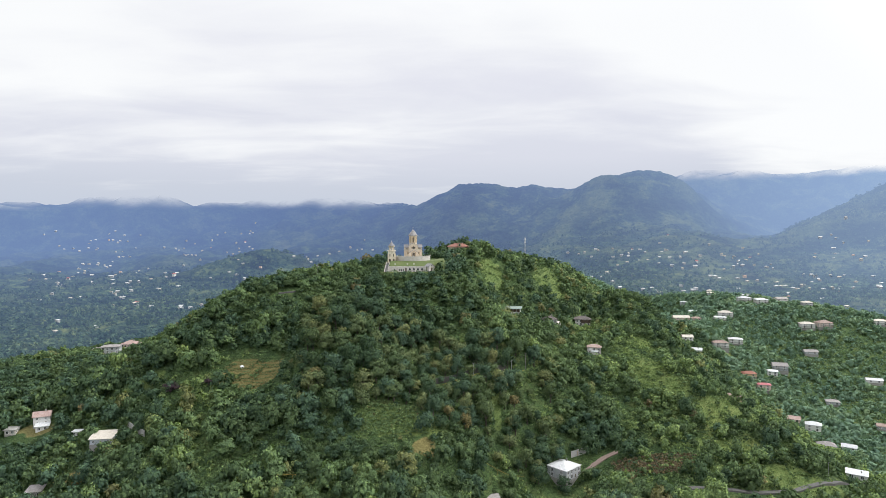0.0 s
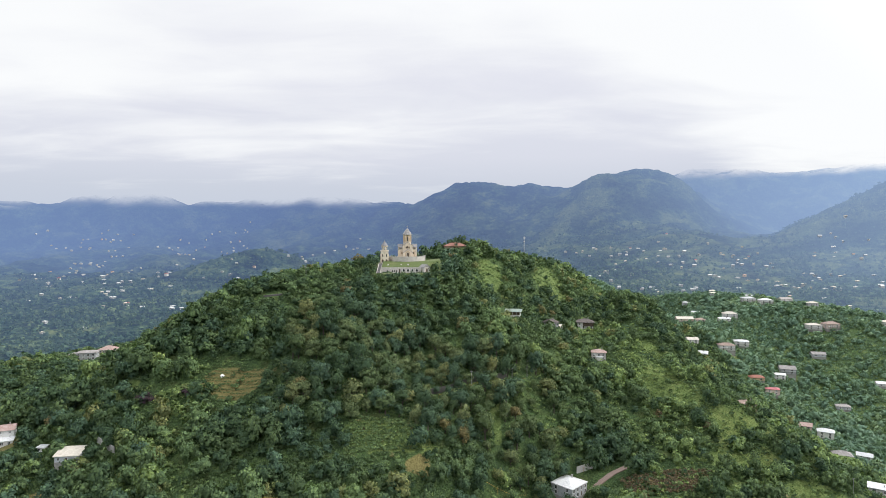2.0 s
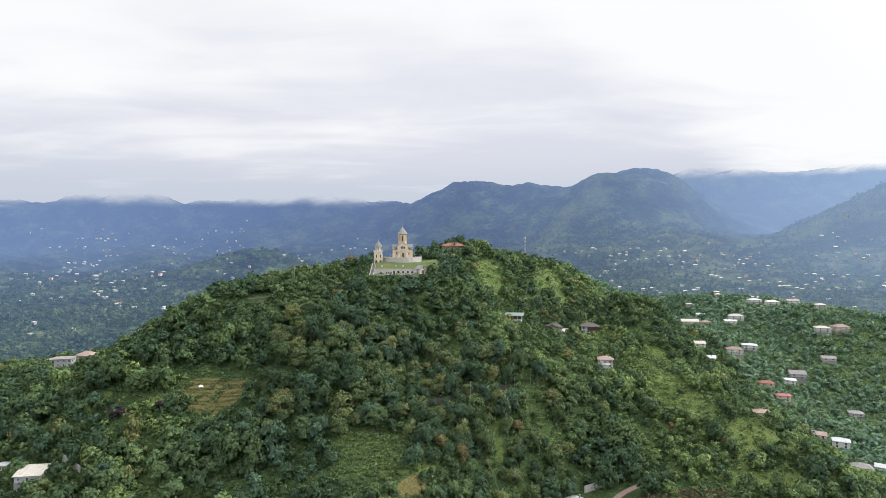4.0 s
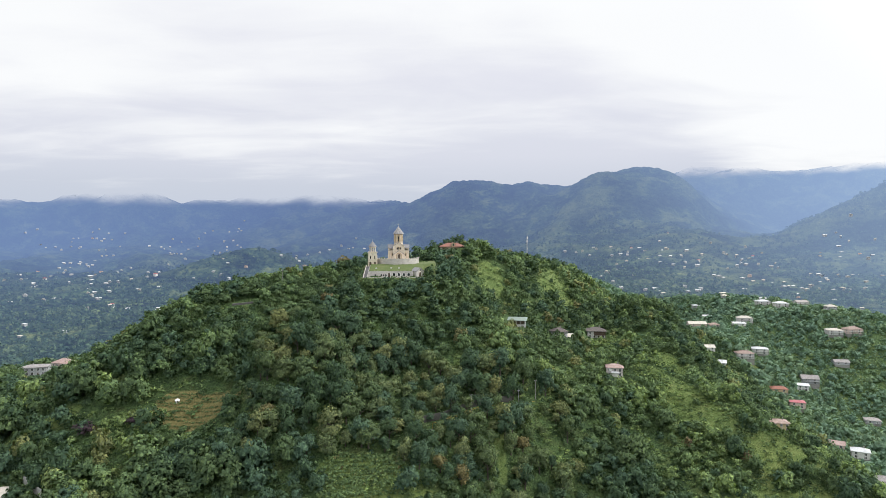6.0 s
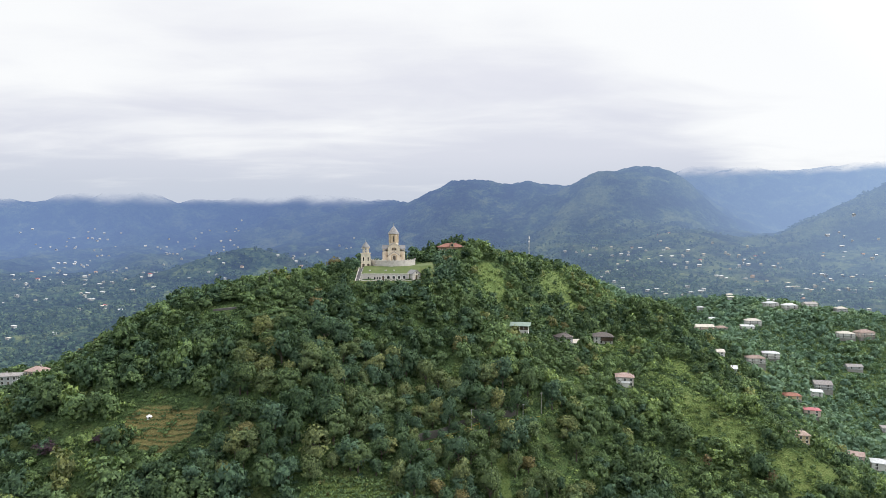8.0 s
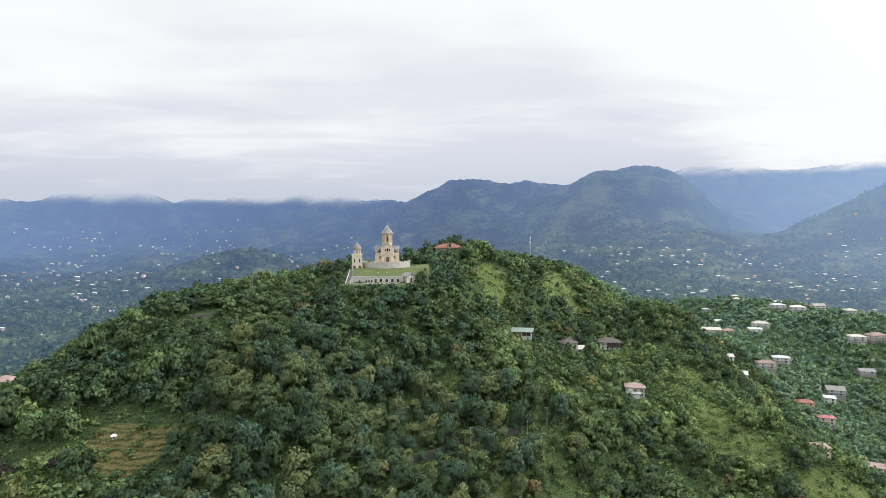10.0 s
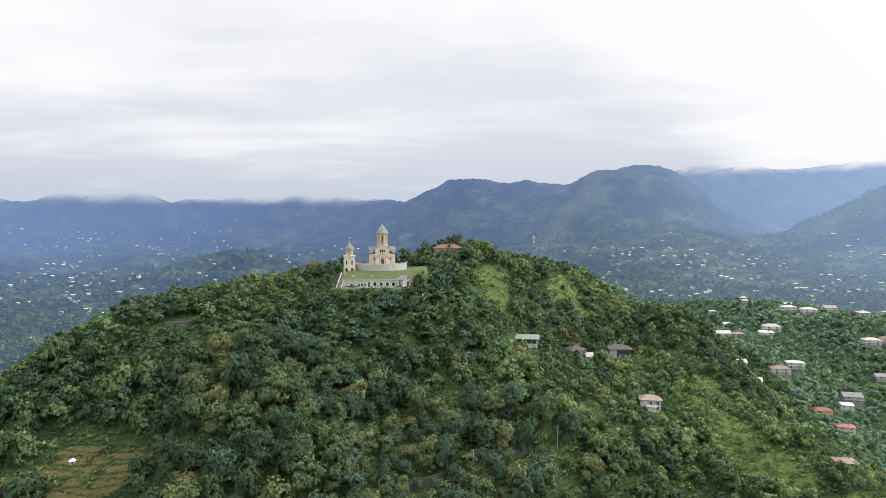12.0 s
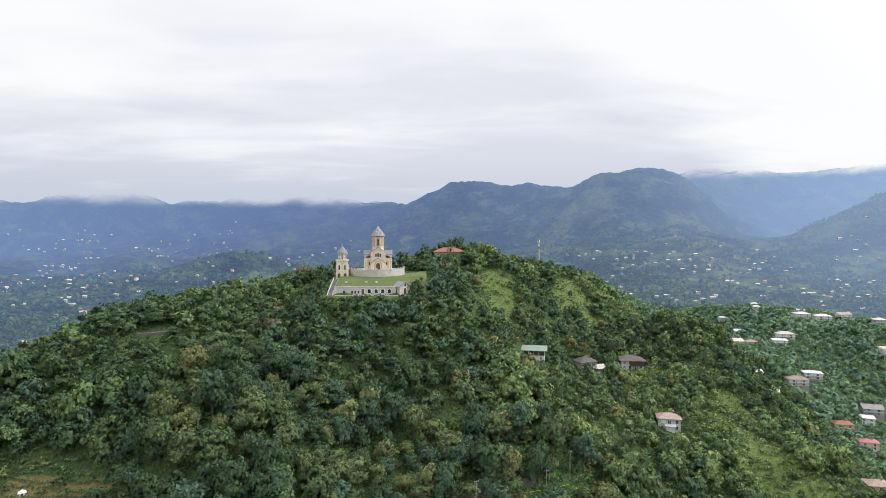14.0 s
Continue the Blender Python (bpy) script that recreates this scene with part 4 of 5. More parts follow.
FAR_NORTH = [
    (-2273, 3543), (-1913, 3498), (-1933, 3492), (-1878, 3511), (-1828, 3498), (-1236, 3696), (-1191, 3731), (-1364, 3651), (-1375, 3589), (-1458, 3545), (-1510, 3550), (-2080, 3394),
    (-2125, 3384), (-1999, 3402), (-1943, 3394), (-1769, 3260), (-1699, 3202), (-1532, 3456), (-1540, 3333), (-1380, 3258), (-1205, 3366), (-1163, 3439), (-1111, 3456), (-1151, 3511),
    (-589, 3127), (-654, 3147), (-523, 3407), (-456, 3381), (-550, 3192), (-581, 2347), (-529, 2362)]
FAR_EAST = [
    (910, 2531), (581, 2584), (606, 2579), (612, 2482), (661, 2283), (570, 2095), (608, 2093), (508, 1730), (524, 1862), (522, 1980), (713, 2538), (712, 2405),
    (736, 2395), (779, 2483), (757, 2328), (783, 2307), (800, 2229), (862, 2376), (884, 2396), (895, 2279), (931, 2316), (821, 2161), (839, 2110), (920, 2186),
    (1053, 2280), (1112, 2331), (958, 2052), (1026, 2128), (1074, 2190), (1101, 2190), (1094, 2118), (1145, 2101), (866, 1952), (875, 1936), (918, 1878), (920, 1820),
    (559, 1680), (622, 1701), (578, 1607), (660, 1650), (693, 1668), (453, 1021), (822, 1677), (501, 998), (416, 1041)]
FAR_SIDE = [
    (958, 1786), (969, 1665), (1002, 1648), (1030, 1630), (1065, 1626), (1195, 1954), (1158, 1853), (1220, 1894), (1223, 1858), (1208, 1761), (1501, 2332), (1500, 2262),
    (1462, 2258), (1366, 2211), (1457, 2141), (1474, 2105), (935, 1484), (919, 1369), (1026, 1724), (984, 1731), (1249, 1715), (1338, 1874)]


def far_house_kind(seed, w, d, storeys, walls, roof, label, kind):
    """A plain village house, to be set out many times."""
    root = thing("village_house", pose(0, 0, 0), label, "house", "houses of the far villages")
    top = storeys * 2.4 + 0.3
    bm = box(-w / 2, w / 2, -d / 2, d / 2, -6, top)
    if kind == "gable":
        add_gable(bm, -w / 2 + 0.01, w / 2 - 0.01, -d / 2 + 0.01, d / 2 - 0.01, top - 0.2, top, top + 2.2, "x")
    part("wall", bm, walls, root)
    part("roof", hip_roof(w, d, top, 2.2, 1.2, 0.25, kind), roof, root)
    for i in (-1, 1):
        add_window(root, pose(i * w / 4, -d / 2, top - 1.3), 1.6)
    return root


def far_houses():
    white = far_house_kind(1, 12, 9, 1, plaster_grey, roof_white, "distant white village house with a white sheet roof", "hip")
    grey = far_house_kind(2, 11, 8, 2, plaster_grey, roof_cream, "distant grey village house with a pale roof", "hip")
    brown = far_house_kind(3, 12, 8, 1, plaster_rose, roof_rust, "distant village house with a faded rust roof", "gable")
    red = far_house_kind(4, 12, 9, 2, plaster_white, roof_red, "distant village house with a red roof", "hip")
    low = far_house_kind(5, 14, 7, 1, plaster_grey, roof_white, "distant low white building with a white roof", "gable")
    kinds = [white, low, white, grey, low, white, grey, low, white, grey] * 3 + [brown, red]
    rng = random.Random(4)
    first = set()
    spots = []
    for x, y in FAR_WEST + FAR_NORTH + FAR_EAST + FAR_SIDE:
        spots.append((x, y))
        if rng.random() < 0.75:  # a neighbour farther along the lane
            spots.append((x + rng.choice((-1, 1)) * rng.uniform(25, 70), y + rng.uniform(-60, 60)))
        if rng.random() < 0.4:  # and one across it
            spots.append((x + rng.uniform(-90, 90), y + rng.choice((-1, 1)) * rng.uniform(60, 130)))
    for x, y in spots:
        k = rng.choice(kinds)
        size = rng.uniform(0.62, 0.95)
        m = pose(x, y, ground_at(x, y) + 4.6, 0, 0, rng.uniform(-35, 35)) @ Matrix.Diagonal((size, size, size, 1))
        if k in first:
            copy_thing(k, m).matrix_basis = m
        else:
            first.add(k)
            k.matrix_basis = m


near_houses()
far_houses()

# ---- the church on its walled terrace ----
CX, CY, PLAZA = -26.4, 531.0, 81.1
FRONT, LOWER = 491.0, 70.4


def terrace_height(X, Y):
    """The lawn between the two walls, and the paved top."""
    oval = np.hypot((X + 27.0) / 15.2, (Y - 525.0) / 18.2)
    lawn = 74.3 + np.clip((Y - 492.0) / 15.0, 0, 1) * 4.2
    lawn = lawn - np.clip(-46.5 - X, 0, 40) * 0.75
    bank = 70.2 + fade(Y, 490, 508) * 8.6 - np.clip(X - 1, 0, 40) * 0.3 + 0.5 * fade(X, -8, 0)
    lawn = np.where(X > -7.6, bank, lawn)
    side = 70.0 + np.clip((Y - 488.5) / 20.0, 0, 1.1) * 7.0 - np.clip(-48.0 - X, 0, 40) * 0.55
    lawn = np.where(X < -44.5, side, lawn)
    z = np.where(oval < 1.0, PLAZA - 0.1, lawn)
    z = np.where(Y < FRONT + 0.6, LOWER, z)
    edge = np.maximum(np.abs(X + 25) / 29.5, np.abs(Y - 515) / 33.0)
    return z - 9.0 * fade(edge, 0.86, 1.0)


def make_terrace():
    X, Y = np.meshgrid(np.linspace(-57, 6, 110), np.linspace(482, 548, 116))
    Z = terrace_height(X, Y) + fbm(X, Y, 5, 2, 3) * 0.12
    m, nt, bsdf, _ = begin("mown_lawn")
    p = place(nt)
    fine, mid = noise_fac(nt, p, 1.6, 5.0, 0.65), noise_fac(nt, p, 0.18, 4.0, 0.6)
    put(nt, bsdf.inputs["Base Color"], blend(nt, span(nt, mid, 0.45, 0.7, 0.0, 0.6), ramp(nt, fine, [(0.3, (0.055, 0.085, 0.020)), (0.7, (0.095, 0.128, 0.034))]), (0.13, 0.14, 0.05)))
    bsdf.inputs["Roughness"].default_value = 0.9
    bump(nt, bsdf, fine, 0.5, 0.15)
    tagged(sheet_mesh("lawn", X, Y, Z, {}, m), "mown green lawn on the church terrace", "lawn", kind="structure")
    bm = bmesh.new()
    add_loft(bm, [[(-27 + 15.0 * math.cos(2 * math.pi * i / 48), 525 + 18.0 * math.sin(2 * math.pi * i / 48), z) for i in range(48)] for z in (PLAZA - 0.6, PLAZA)])
    tagged(part("church_pavement", bm, paving), "pale stone paving round the church", "pavement", kind="structure")
    bm = box(-44, -8, 488.0, FRONT - 0.4, LOWER - 0.6, LOWER + 0.12)
    tagged(part("forecourt_pavement", bm, paving), "narrow paved forecourt below the arched wall", "pavement", kind="structure")


def upper_wall():
    root = thing("upper_terrace_wall", pose(0, 0, 0), "curved grey-white stone retaining wall with a parapet", "wall")
    rings = []
    for i in range(61):
        a = math.pi * (1.02 + 1.05 * i / 60)
        c, s = math.cos(a), math.sin(a)
        outer, inner = (-27 + 15.8 * c, 525 + 18.8 * s), (-27 + 15.1 * c, 525 + 18.1 * s)
        rings.append([(*outer, 73.0), (*outer, PLAZA + 1.1), (*inner, PLAZA + 1.1), (*inner, 73.0)])
    part("masonry", add_loft(bmesh.new(), rings), rubble, root)
    bm = bmesh.new()
    for ring in rings[::3]:
        x, y = ring[1][0], ring[1][1]
        add_box(bm, x - 0.42, x + 0.42, y - 0.42, y + 0.42, PLAZA + 0.9, PLAZA + 1.75, taper=0.25)
    part("merlons", bm, rubble, root)


def lower_wall():
    root = thing("lower_terrace_wall", pose(0, 0, 0), "long pale stone front wall with arched windows and a door", "wall")
    bm = box(-44.2, -14.0, FRONT, FRONT + 0.9, LOWER - 3, 74.3)
    add_box(bm, -8.6, -7.8, FRONT + 0.3, 512, LOWER - 3, 73.6)
    part("masonry", bm, rubble, root)
    part("coping", box(-44.4, -13.9, FRONT - 0.15, FRONT + 1.0, 74.3, 74.6), paving, root)
    for x in (-27.0, -23.6, -20.3, -17.0):
        w = part("window", add_arch_ring(bmesh.new(), 1.6, 1.9, 0.35, FRONT - 0.14, FRONT + 0.02, pose(x, 0, LOWER + 1.0)), plaster_white, root, "white arched window surround")
        part("pane", add_arch(bmesh.new(), 1.6, 1.9, FRONT - 0.03, FRONT + 0.02, pose(x, 0, LOWER + 1.0)), glass, w)
    for x in (-35.6, -34.0, -32.4, -39.6):
        w = part("niche", add_arch(bmesh.new(), 0.9, 1.4, FRONT - 0.03, FRONT + 0.02, pose(x, 0, LOWER + 0.7)), glass, root, "dark arched niche")
    d = part("door", box(-30.9, -29.5, FRONT - 0.06, FRONT + 0.02, LOWER + 0.1, LOWER + 2.9), timber, root, "dark timber door")
    part("door_frame", box(-31.2, -29.2, FRONT - 0.04, FRONT + 0.01, LOWER + 0.1, LOWER + 3.2), plaster_white, d)
    for x in (-44.0, -37.4, -14.3):
        part("buttress", box(x - 0.5, x + 0.5, FRONT - 0.5, FRONT, LOWER - 2, 73.9), rubble, root)


def gatehouse():
    root = thing("gatehouse", pose(-11.0, 493.6, LOWER, 0, 0, 38), "small pale stone gatehouse with a gabled slab roof", "gatehouse")
    part("wall", add_gable(bmesh.new(), -3.1, 3.1, -3.0, 3.0, -3.0, 4.2, 6.3, "y"), rubble, root)
    part("roof", add_gable_roof(bmesh.new(), -3.1, 3.1, -3.0, 3.0, 4.2, 6.3, 0.35, 0.25, "y"), slate, root)
    w = part("doorway", add_arch_ring(bmesh.new(), 2.0, 3.6, 0.35, -3.15, -2.98), sandstone_pale, root)
    part("door", add_arch(bmesh.new(), 2.0, 3.6, -3.04, -2.98), timber, w)
    part("window", add_arch(bmesh.new(), 0.8, 1.2, -3.03, -2.98, pose(0, 0, 4.3)), glass, root)


def stairs():
    root = thing("terrace_stairs", pose(0, 0, 0), "long stone staircase up the side of the terrace", "stairs")
    n = 36
    me = None
    for i in range(n):
        y, z = 488.5 + 0.55 * i, LOWER + 0.185 * (i + 1)
        if me is None:
            me = part("step", box(-1.1, 1.1, 0, 0.62, -1.5, 0), slate, root)
            me.matrix_basis = pose(-46.2, y, z)
        else:
            share("step", me.data, root, pose(-46.2, y, z))
    for x in (-47.6, -44.9):
        rings = [[(x - 0.16, y, z0), (x + 0.16, y, z0), (x + 0.16, y, z1), (x - 0.16, y, z1)] for y, z0, z1 in ((488.0, 66.0, 71.0), (508.5, 72.0, 77.9))]
        part("parapet", add_loft(bmesh.new(), rings), rubble, root)


def cross(parent, x, y, z, h, name="cross"):
    bm = box(x - 0.09, x + 0.09, y - 0.09, y + 0.09, z, z + h)
    add_box(bm, x - h * 0.3, x + h * 0.3, y - 0.08, y + 0.08, z + h * 0.58, z + h * 0.68)
    bmesh.ops.create_uvsphere(bm, u_segments=8, v_segments=6, radius=0.28, matrix=Matrix.Translation((x, y, z)))
    part(name, bm, metal, parent, "small metal cross")


def drum_windows(parent, r, z, n, w, h, mat_ring, turn0=0.0):
    for i in range(n):
        a = turn0 + 360.0 * i / n
        m = pose(0, 0, 0, 0, 0, a) @ pose(0, -r, z)
        win = part("window", add_arch_ring(bmesh.new(), w, h, 0.22, -0.16, 0.06, m), mat_ring, parent)
        part("pane", add_arch(bmesh.new(), w, h, -0.03, 0.06, m), glass, win)


def church():
    root = thing("church", pose(CX, CY, PLAZA, 0, 0, 5.6), "golden sandstone church with a conical grey stone dome", "church")
    # body: two cross arms, with lower aisles in the corners
    part("nave", add_gable(bmesh.new(), -3.9, 3.9, -8.0, 10.0, -0.5, 9.9, 12.3, "y"), sandstone, root)
    part("nave_roof", add_gable_roof(bmesh.new(), -3.9, 3.9, -8.0, 10.0, 9.9, 12.3, 0.35, 0.28, "y"), slate, root)
    part("transept", add_gable(bmesh.new(), -7.7, 7.7, -3.6, 3.8, -0.5, 8.4, 10.6, "x"), sandstone, root)
    part("transept_roof", add_gable_roof(bmesh.new(), -7.7, 7.7, -3.6, 3.8, 8.4, 10.6, 0.35, 0.28, "x"), slate, root)
    for s in (-1, 1):
        x0, x1 = sorted((s * 3.85, s * 7.3))
        part("aisle", box(x0, x1, -7.4, 9.4, -0.5, 6.6), sandstone, root)
        rings = [[(s * 7.75, y, 6.4), (s * 3.8, y, 8.4), (s * 3.8, y, 8.65), (s * 7.75, y, 6.65)] for y in (-7.8, 9.8)]
        part("aisle_roof", add_loft(bmesh.new(), rings if s < 0 else rings[::-1]), slate, root)
        part("cornice", box(min(s * 7.5, s * 3.9), max(s * 7.5, s * 3.9), -7.62, 9.6, 6.2, 6.5), sandstone_pale, root)
    part("plinth", box(-8.0, 8.0, -8.3, 10.4, -0.6, 0.5), sandstone_pale, root)
    # apse at the back
    part("apse", add_loft(bmesh.new(), [circle(3.2, -0.5, 14, 0, 10.0), circle(3.2, 7.6, 14, 0, 10.0), circle(0.2, 9.6, 14, 0, 10.0)]), sandstone, root)
    # drum and dome
    bm = add_loft(bmesh.new(), [circle(3.5, 9.5, 8, 0, 0.4, math.pi / 8), circle(3.5, 18.4, 8, 0, 0.4, math.pi / 8)])
    drum = part("drum", bm, sandstone, root)
    bm = bmesh.new()
    for z, r, t in ((12.4, 3.62, 0.35), (18.0, 3.75, 0.5)):
        add_loft(bm, [circle(r - 0.15, z, 8, 0, 0.4, math.pi / 8), circle(r, z + t * 0.5, 8, 0, 0.4, math.pi / 8), circle(r, z + t, 8, 0, 0.4, math.pi / 8)])
    part("drum_cornice", bm, sandstone_trim, drum)
    for i in range(8):
        m = pose(0, 0.4, 0, 0, 0, 45 * i) @ pose(0, -3.24, 13.1)
        win = part("drum_window", add_arch_ring(bmesh.new(), 1.0, 4.2, 0.55, -0.2, 0.1, m), sandstone_trim, drum)
        part("pane", add_arch(bmesh.new(), 0.75, 4.0, -0.06, 0.1, m), glass if i % 2 == 0 else sandstone_trim, win)
    dome = part("dome_roof", add_loft(bmesh.new(), [circle(4.0, 18.5, 16, 0, 0.4), circle(4.0, 18.75, 16, 0, 0.4), circle(0.16, 24.2, 16, 0, 0.4)]), slate, root, "conical grey stone dome roof")
    bm = bmesh.new()
    for i in range(16):
        a = 2 * math.pi * i / 16
        add_tube(bm, (4.0 * math.cos(a), 0.4 + 4.0 * math.sin(a), 18.78), (0.15 * math.cos(a), 0.4 + 0.15 * math.sin(a), 24.2), 0.07, 0.04, 4)
    part("dome_rib", bm, rubble, dome)
    cross(root, 0, 0.4, 24.1, 2.3)
    # porch
    part("porch", add_gable(bmesh.new(), -3.7, 3.7, -10.8, -7.9, -0.5, 3.9, 6.5, "y"), sandstone, root)
    part("porch_roof", add_gable_roof(bmesh.new(), -3.7, 3.7, -10.8, -7.9, 3.9, 6.5, 0.35, 0.3, "y"), slate, root)
    portal = part("portal", add_arch_ring(bmesh.new(), 2.5, 4.3, 0.85, -11.05, -10.78), sandstone_trim, root, "deep brown carved stone portal")
    part("portal_arch", add_arch_ring(bmesh.new(), 2.1, 4.0, 0.3, -11.15, -10.78), sandstone_pale, portal)
    part("door", add_arch(bmesh.new(), 2.1, 4.0, -10.9, -10.78), timber, portal, "dark timber double door")
    part("front_step", box(-2.6, 2.6, -12.4, -10.8, -0.3, 0.35), paving, root)
    # west gable: three-light window, string course
    for x in (-1.15, 0.0, 1.15):
        h = 2.0 if x == 0 else 1.6
        win = part("gable_window", add_arch_ring(bmesh.new(), 0.75, h, 0.2, -8.14, -7.98, pose(x, 0, 7.3)), sandstone_trim, root)
        part("pane", add_arch(bmesh.new(), 0.75, h, -8.05, -7.98, pose(x, 0, 7.3)), glass, win)
    part("gable_arch", add_arch_ring(bmesh.new(), 4.6, 4.0, 0.3, -8.12, -7.98, pose(0, 0, 6.9)), sandstone_pale, root)
    for s in (-1, 1):
        for x, h in ((4.7, 4.4), (6.3, 4.0)):
            part("blind_arch", add_arch_ring(bmesh.new(), 1.0, h, 0.2, -7.54, -7.38, pose(s * x, 0, 0.9)), sandstone_trim, root)
        win = part("aisle_window", add_arch_ring(bmesh.new(), 0.55, 1.8, 0.2, -7.5, -7.38, pose(s * 4.7, 0, 2.6)), sandstone_trim, root)
        part("pane", add_arch(bmesh.new(), 0.55, 1.8, -7.45, -7.38, pose(s * 4.7, 0, 2.6)), glass, win)
        for y in (-1.2, 1.4):
            m = pose(s * 7.7, y, 2.2, 0, 0, 90 * s)
            win = part("transept_window", add_arch_ring(bmesh.new(), 0.7, 3.6, 0.25, -0.14, 0.02, m), sandstone_trim, root)
            part("pane", add_arch(bmesh.new(), 0.7, 3.6, -0.05, 0.02, m), glass, win)
        for y in (-6.0, 6.5):
            m = pose(s * 7.3, y, 2.4, 0, 0, 90 * s)
            win = part("aisle_window", add_arch_ring(bmesh.new(), 0.6, 2.4, 0.2, -0.14, 0.02, m), sandstone_trim, root)
            part("pane", add_arch(bmesh.new(), 0.6, 2.4, -0.05, 0.02, m), glass, win)
        for x in (3.9, 7.3):
            part("pilaster", box(s * x - 0.22, s * x + 0.22, -7.62 if x > 5 else -8.2, -7.3, 0.5, 6.3 if x > 5 else 9.8), sandstone_pale, root)


def bell_tower():
    root = thing("bell_tower", pose(-43.6, 511.5, 76.6, 0, 0, 7), "slender cream stone bell tower with a pointed grey roof", "bell tower")
    part("shaft", box(-3.0, 3.0, -3.2, 3.2, -5.0, 10.2), sandstone_pale, root)
    bm = box(-3.45, 3.45, -3.45, 3.45, 10.0, 10.5)
    add_box(bm, -3.35, 3.35, -3.35, 3.35, 4.6, 4.85)
    add_box(bm, -3.4, 3.4, -3.4, 3.4, -0.3, 0.5)
    part("string_course", bm, sandstone, root)
    # open belfry on columns
    belfry = part("belfry", box(-1.0, 1.0, -1.0, 1.0, 10.4, 10.9), sandstone_pale, root)
    for i in range(8):
        a = 2 * math.pi * (i + 0.5) / 8
        part("column", add_loft(bmesh.new(), [circle(0.36, 10.5, 8, 1.95 * math.cos(a), 1.95 * math.sin(a)), circle(0.3, 13.6, 8, 1.95 * math.cos(a), 1.95 * math.sin(a))]), sandstone_pale, belfry)
        m = pose(0, 0, 0, 0, 0, 45 * i) @ pose(0, -1.95, 10.5)
        part("arch", add_arch_ring(bmesh.new(), 1.0, 3.1, 0.3, -0.2, 0.2, m), sandstone_pale, belfry)
    bm = add_loft(bmesh.new(), [circle(2.5, 13.5, 16), circle(2.65, 13.8, 16), circle(2.65, 14.2, 16)])
    part("entablature", bm, sandstone, root)
    part("bell", add_loft(bmesh.new(), [circle(0.62, 11.6, 12), circle(0.42, 12.1, 12), circle(0.32, 12.6, 12), circle(0.08, 12.85, 12)]), metal, belfry, "bronze coloured bell", True)
    part("dome_roof", add_loft(bmesh.new(), [circle(2.95, 14.1, 16), circle(2.95, 14.3, 16), circle(0.14, 18.0, 16)]), slate, root)
    cross(root, 0, 0, 17.9, 1.3)
    for turn in (0, 90, 180, 270):
        t = pose(0, 0, 0, 0, 0, turn)
        for x in (-1.5, 1.5):
            m = t @ pose(x, -3.2, 5.4)
            win = part("window", add_arch_ring(bmesh.new(), 0.7, 2.4, 0.2, -0.13, 0.03, m), sandstone, root)
            part("pane", add_arch(bmesh.new(), 0.7, 2.4, -0.04, 0.03, m), glass, win)
            m = t @ pose(x * 1.05, -3.2, 0.5)
            win = part("doorway", add_arch_ring(bmesh.new(), 1.5, 3.0, 0.3, -0.13, 0.03, m), sandstone, root)
            part("door", add_arch(bmesh.new(), 1.5, 3.0, -0.04, 0.03, m), timber, win)


def floodlight(x, y):
    z = float(terrace_height(np.array([x]), np.array([y]))[0])
    root = thing("floodlight", pose(x, y, z), "white box floodlight standing on the lawn", "floodlight", "floodlights on the lawn")
    part("housing", box(-0.55, 0.55, -0.25, 0.25, 0.12, 0.75), white_paint, root)
    part("foot", box(-0.12, 0.12, -0.12, 0.12, -0.3, 0.14), metal, root)


make_terrace()
for spot in ((-39.5, 497.5), (-29.3, 497.8), (-24.0, 497.8)):
    floodlight(*spot)
upper_wall()
lower_wall()
gatehouse()
stairs()
church()
bell_tower()

# ---- roads, pipes, poles ----
def strip(name, points, width, material, label, category, lift=0.25, kind="structure"):
    """A ribbon of road that follows the ground."""
    pts = []
    for a, b in zip(points, points[1:]):
        n = max(2, int(math.dist(a, b) / 3))
        pts += [(a[0] + (b[0] - a[0]) * i / n, a[1] + (b[1] - a[1]) * i / n) for i in range(n)]
    pts.append(points[-1])
    rings = []
    for i, (x, y) in enumerate(pts):
        p, q = pts[max(0, i - 1)], pts[min(len(pts) - 1, i + 1)]
        d = Vector((q[0] - p[0], q[1] - p[1])).normalized()
        l, r = (x - d.y * width / 2, y + d.x * width / 2), (x + d.y * width / 2, y - d.x * width / 2)
        z = max(ground_at(x, y), ground_at(*l) * 0.5 + ground_at(*r) * 0.5) + lift
        HOUSE_SPOTS.append((x, y - 0.6, width / 2 + 0.4))
        rings.append([(*l, z - 1.5), (*r, z - 1.5), (*r, z), (*l, z)])
    return tagged(part(name, add_loft(bmesh.new(), rings), material), label, category, kind=kind)


strip("road", [(120, 322), (166, 330), (200, 338), (228, 352), (262, 384), (285, 398)], 5, asphalt, "narrow worn asphalt road along the foot of the slope", "road")
strip("lane", [(84, 362), (92, 366), (101, 371), (110, 374)], 3.8, red_concrete, "reddish concrete lane beside the grey house", "road")
strip("hill_road", [(-124, 454), (-115, 456), (-107, 459)], 3.4, asphalt, "bend of the hill road among the trees", "road")
strip("track", [(-2, 377), (8, 384), (20, 392), (33, 400), (46, 405)], 1.2, asphalt, "lane cut into the slope below a dark wall", "road", 0.15)


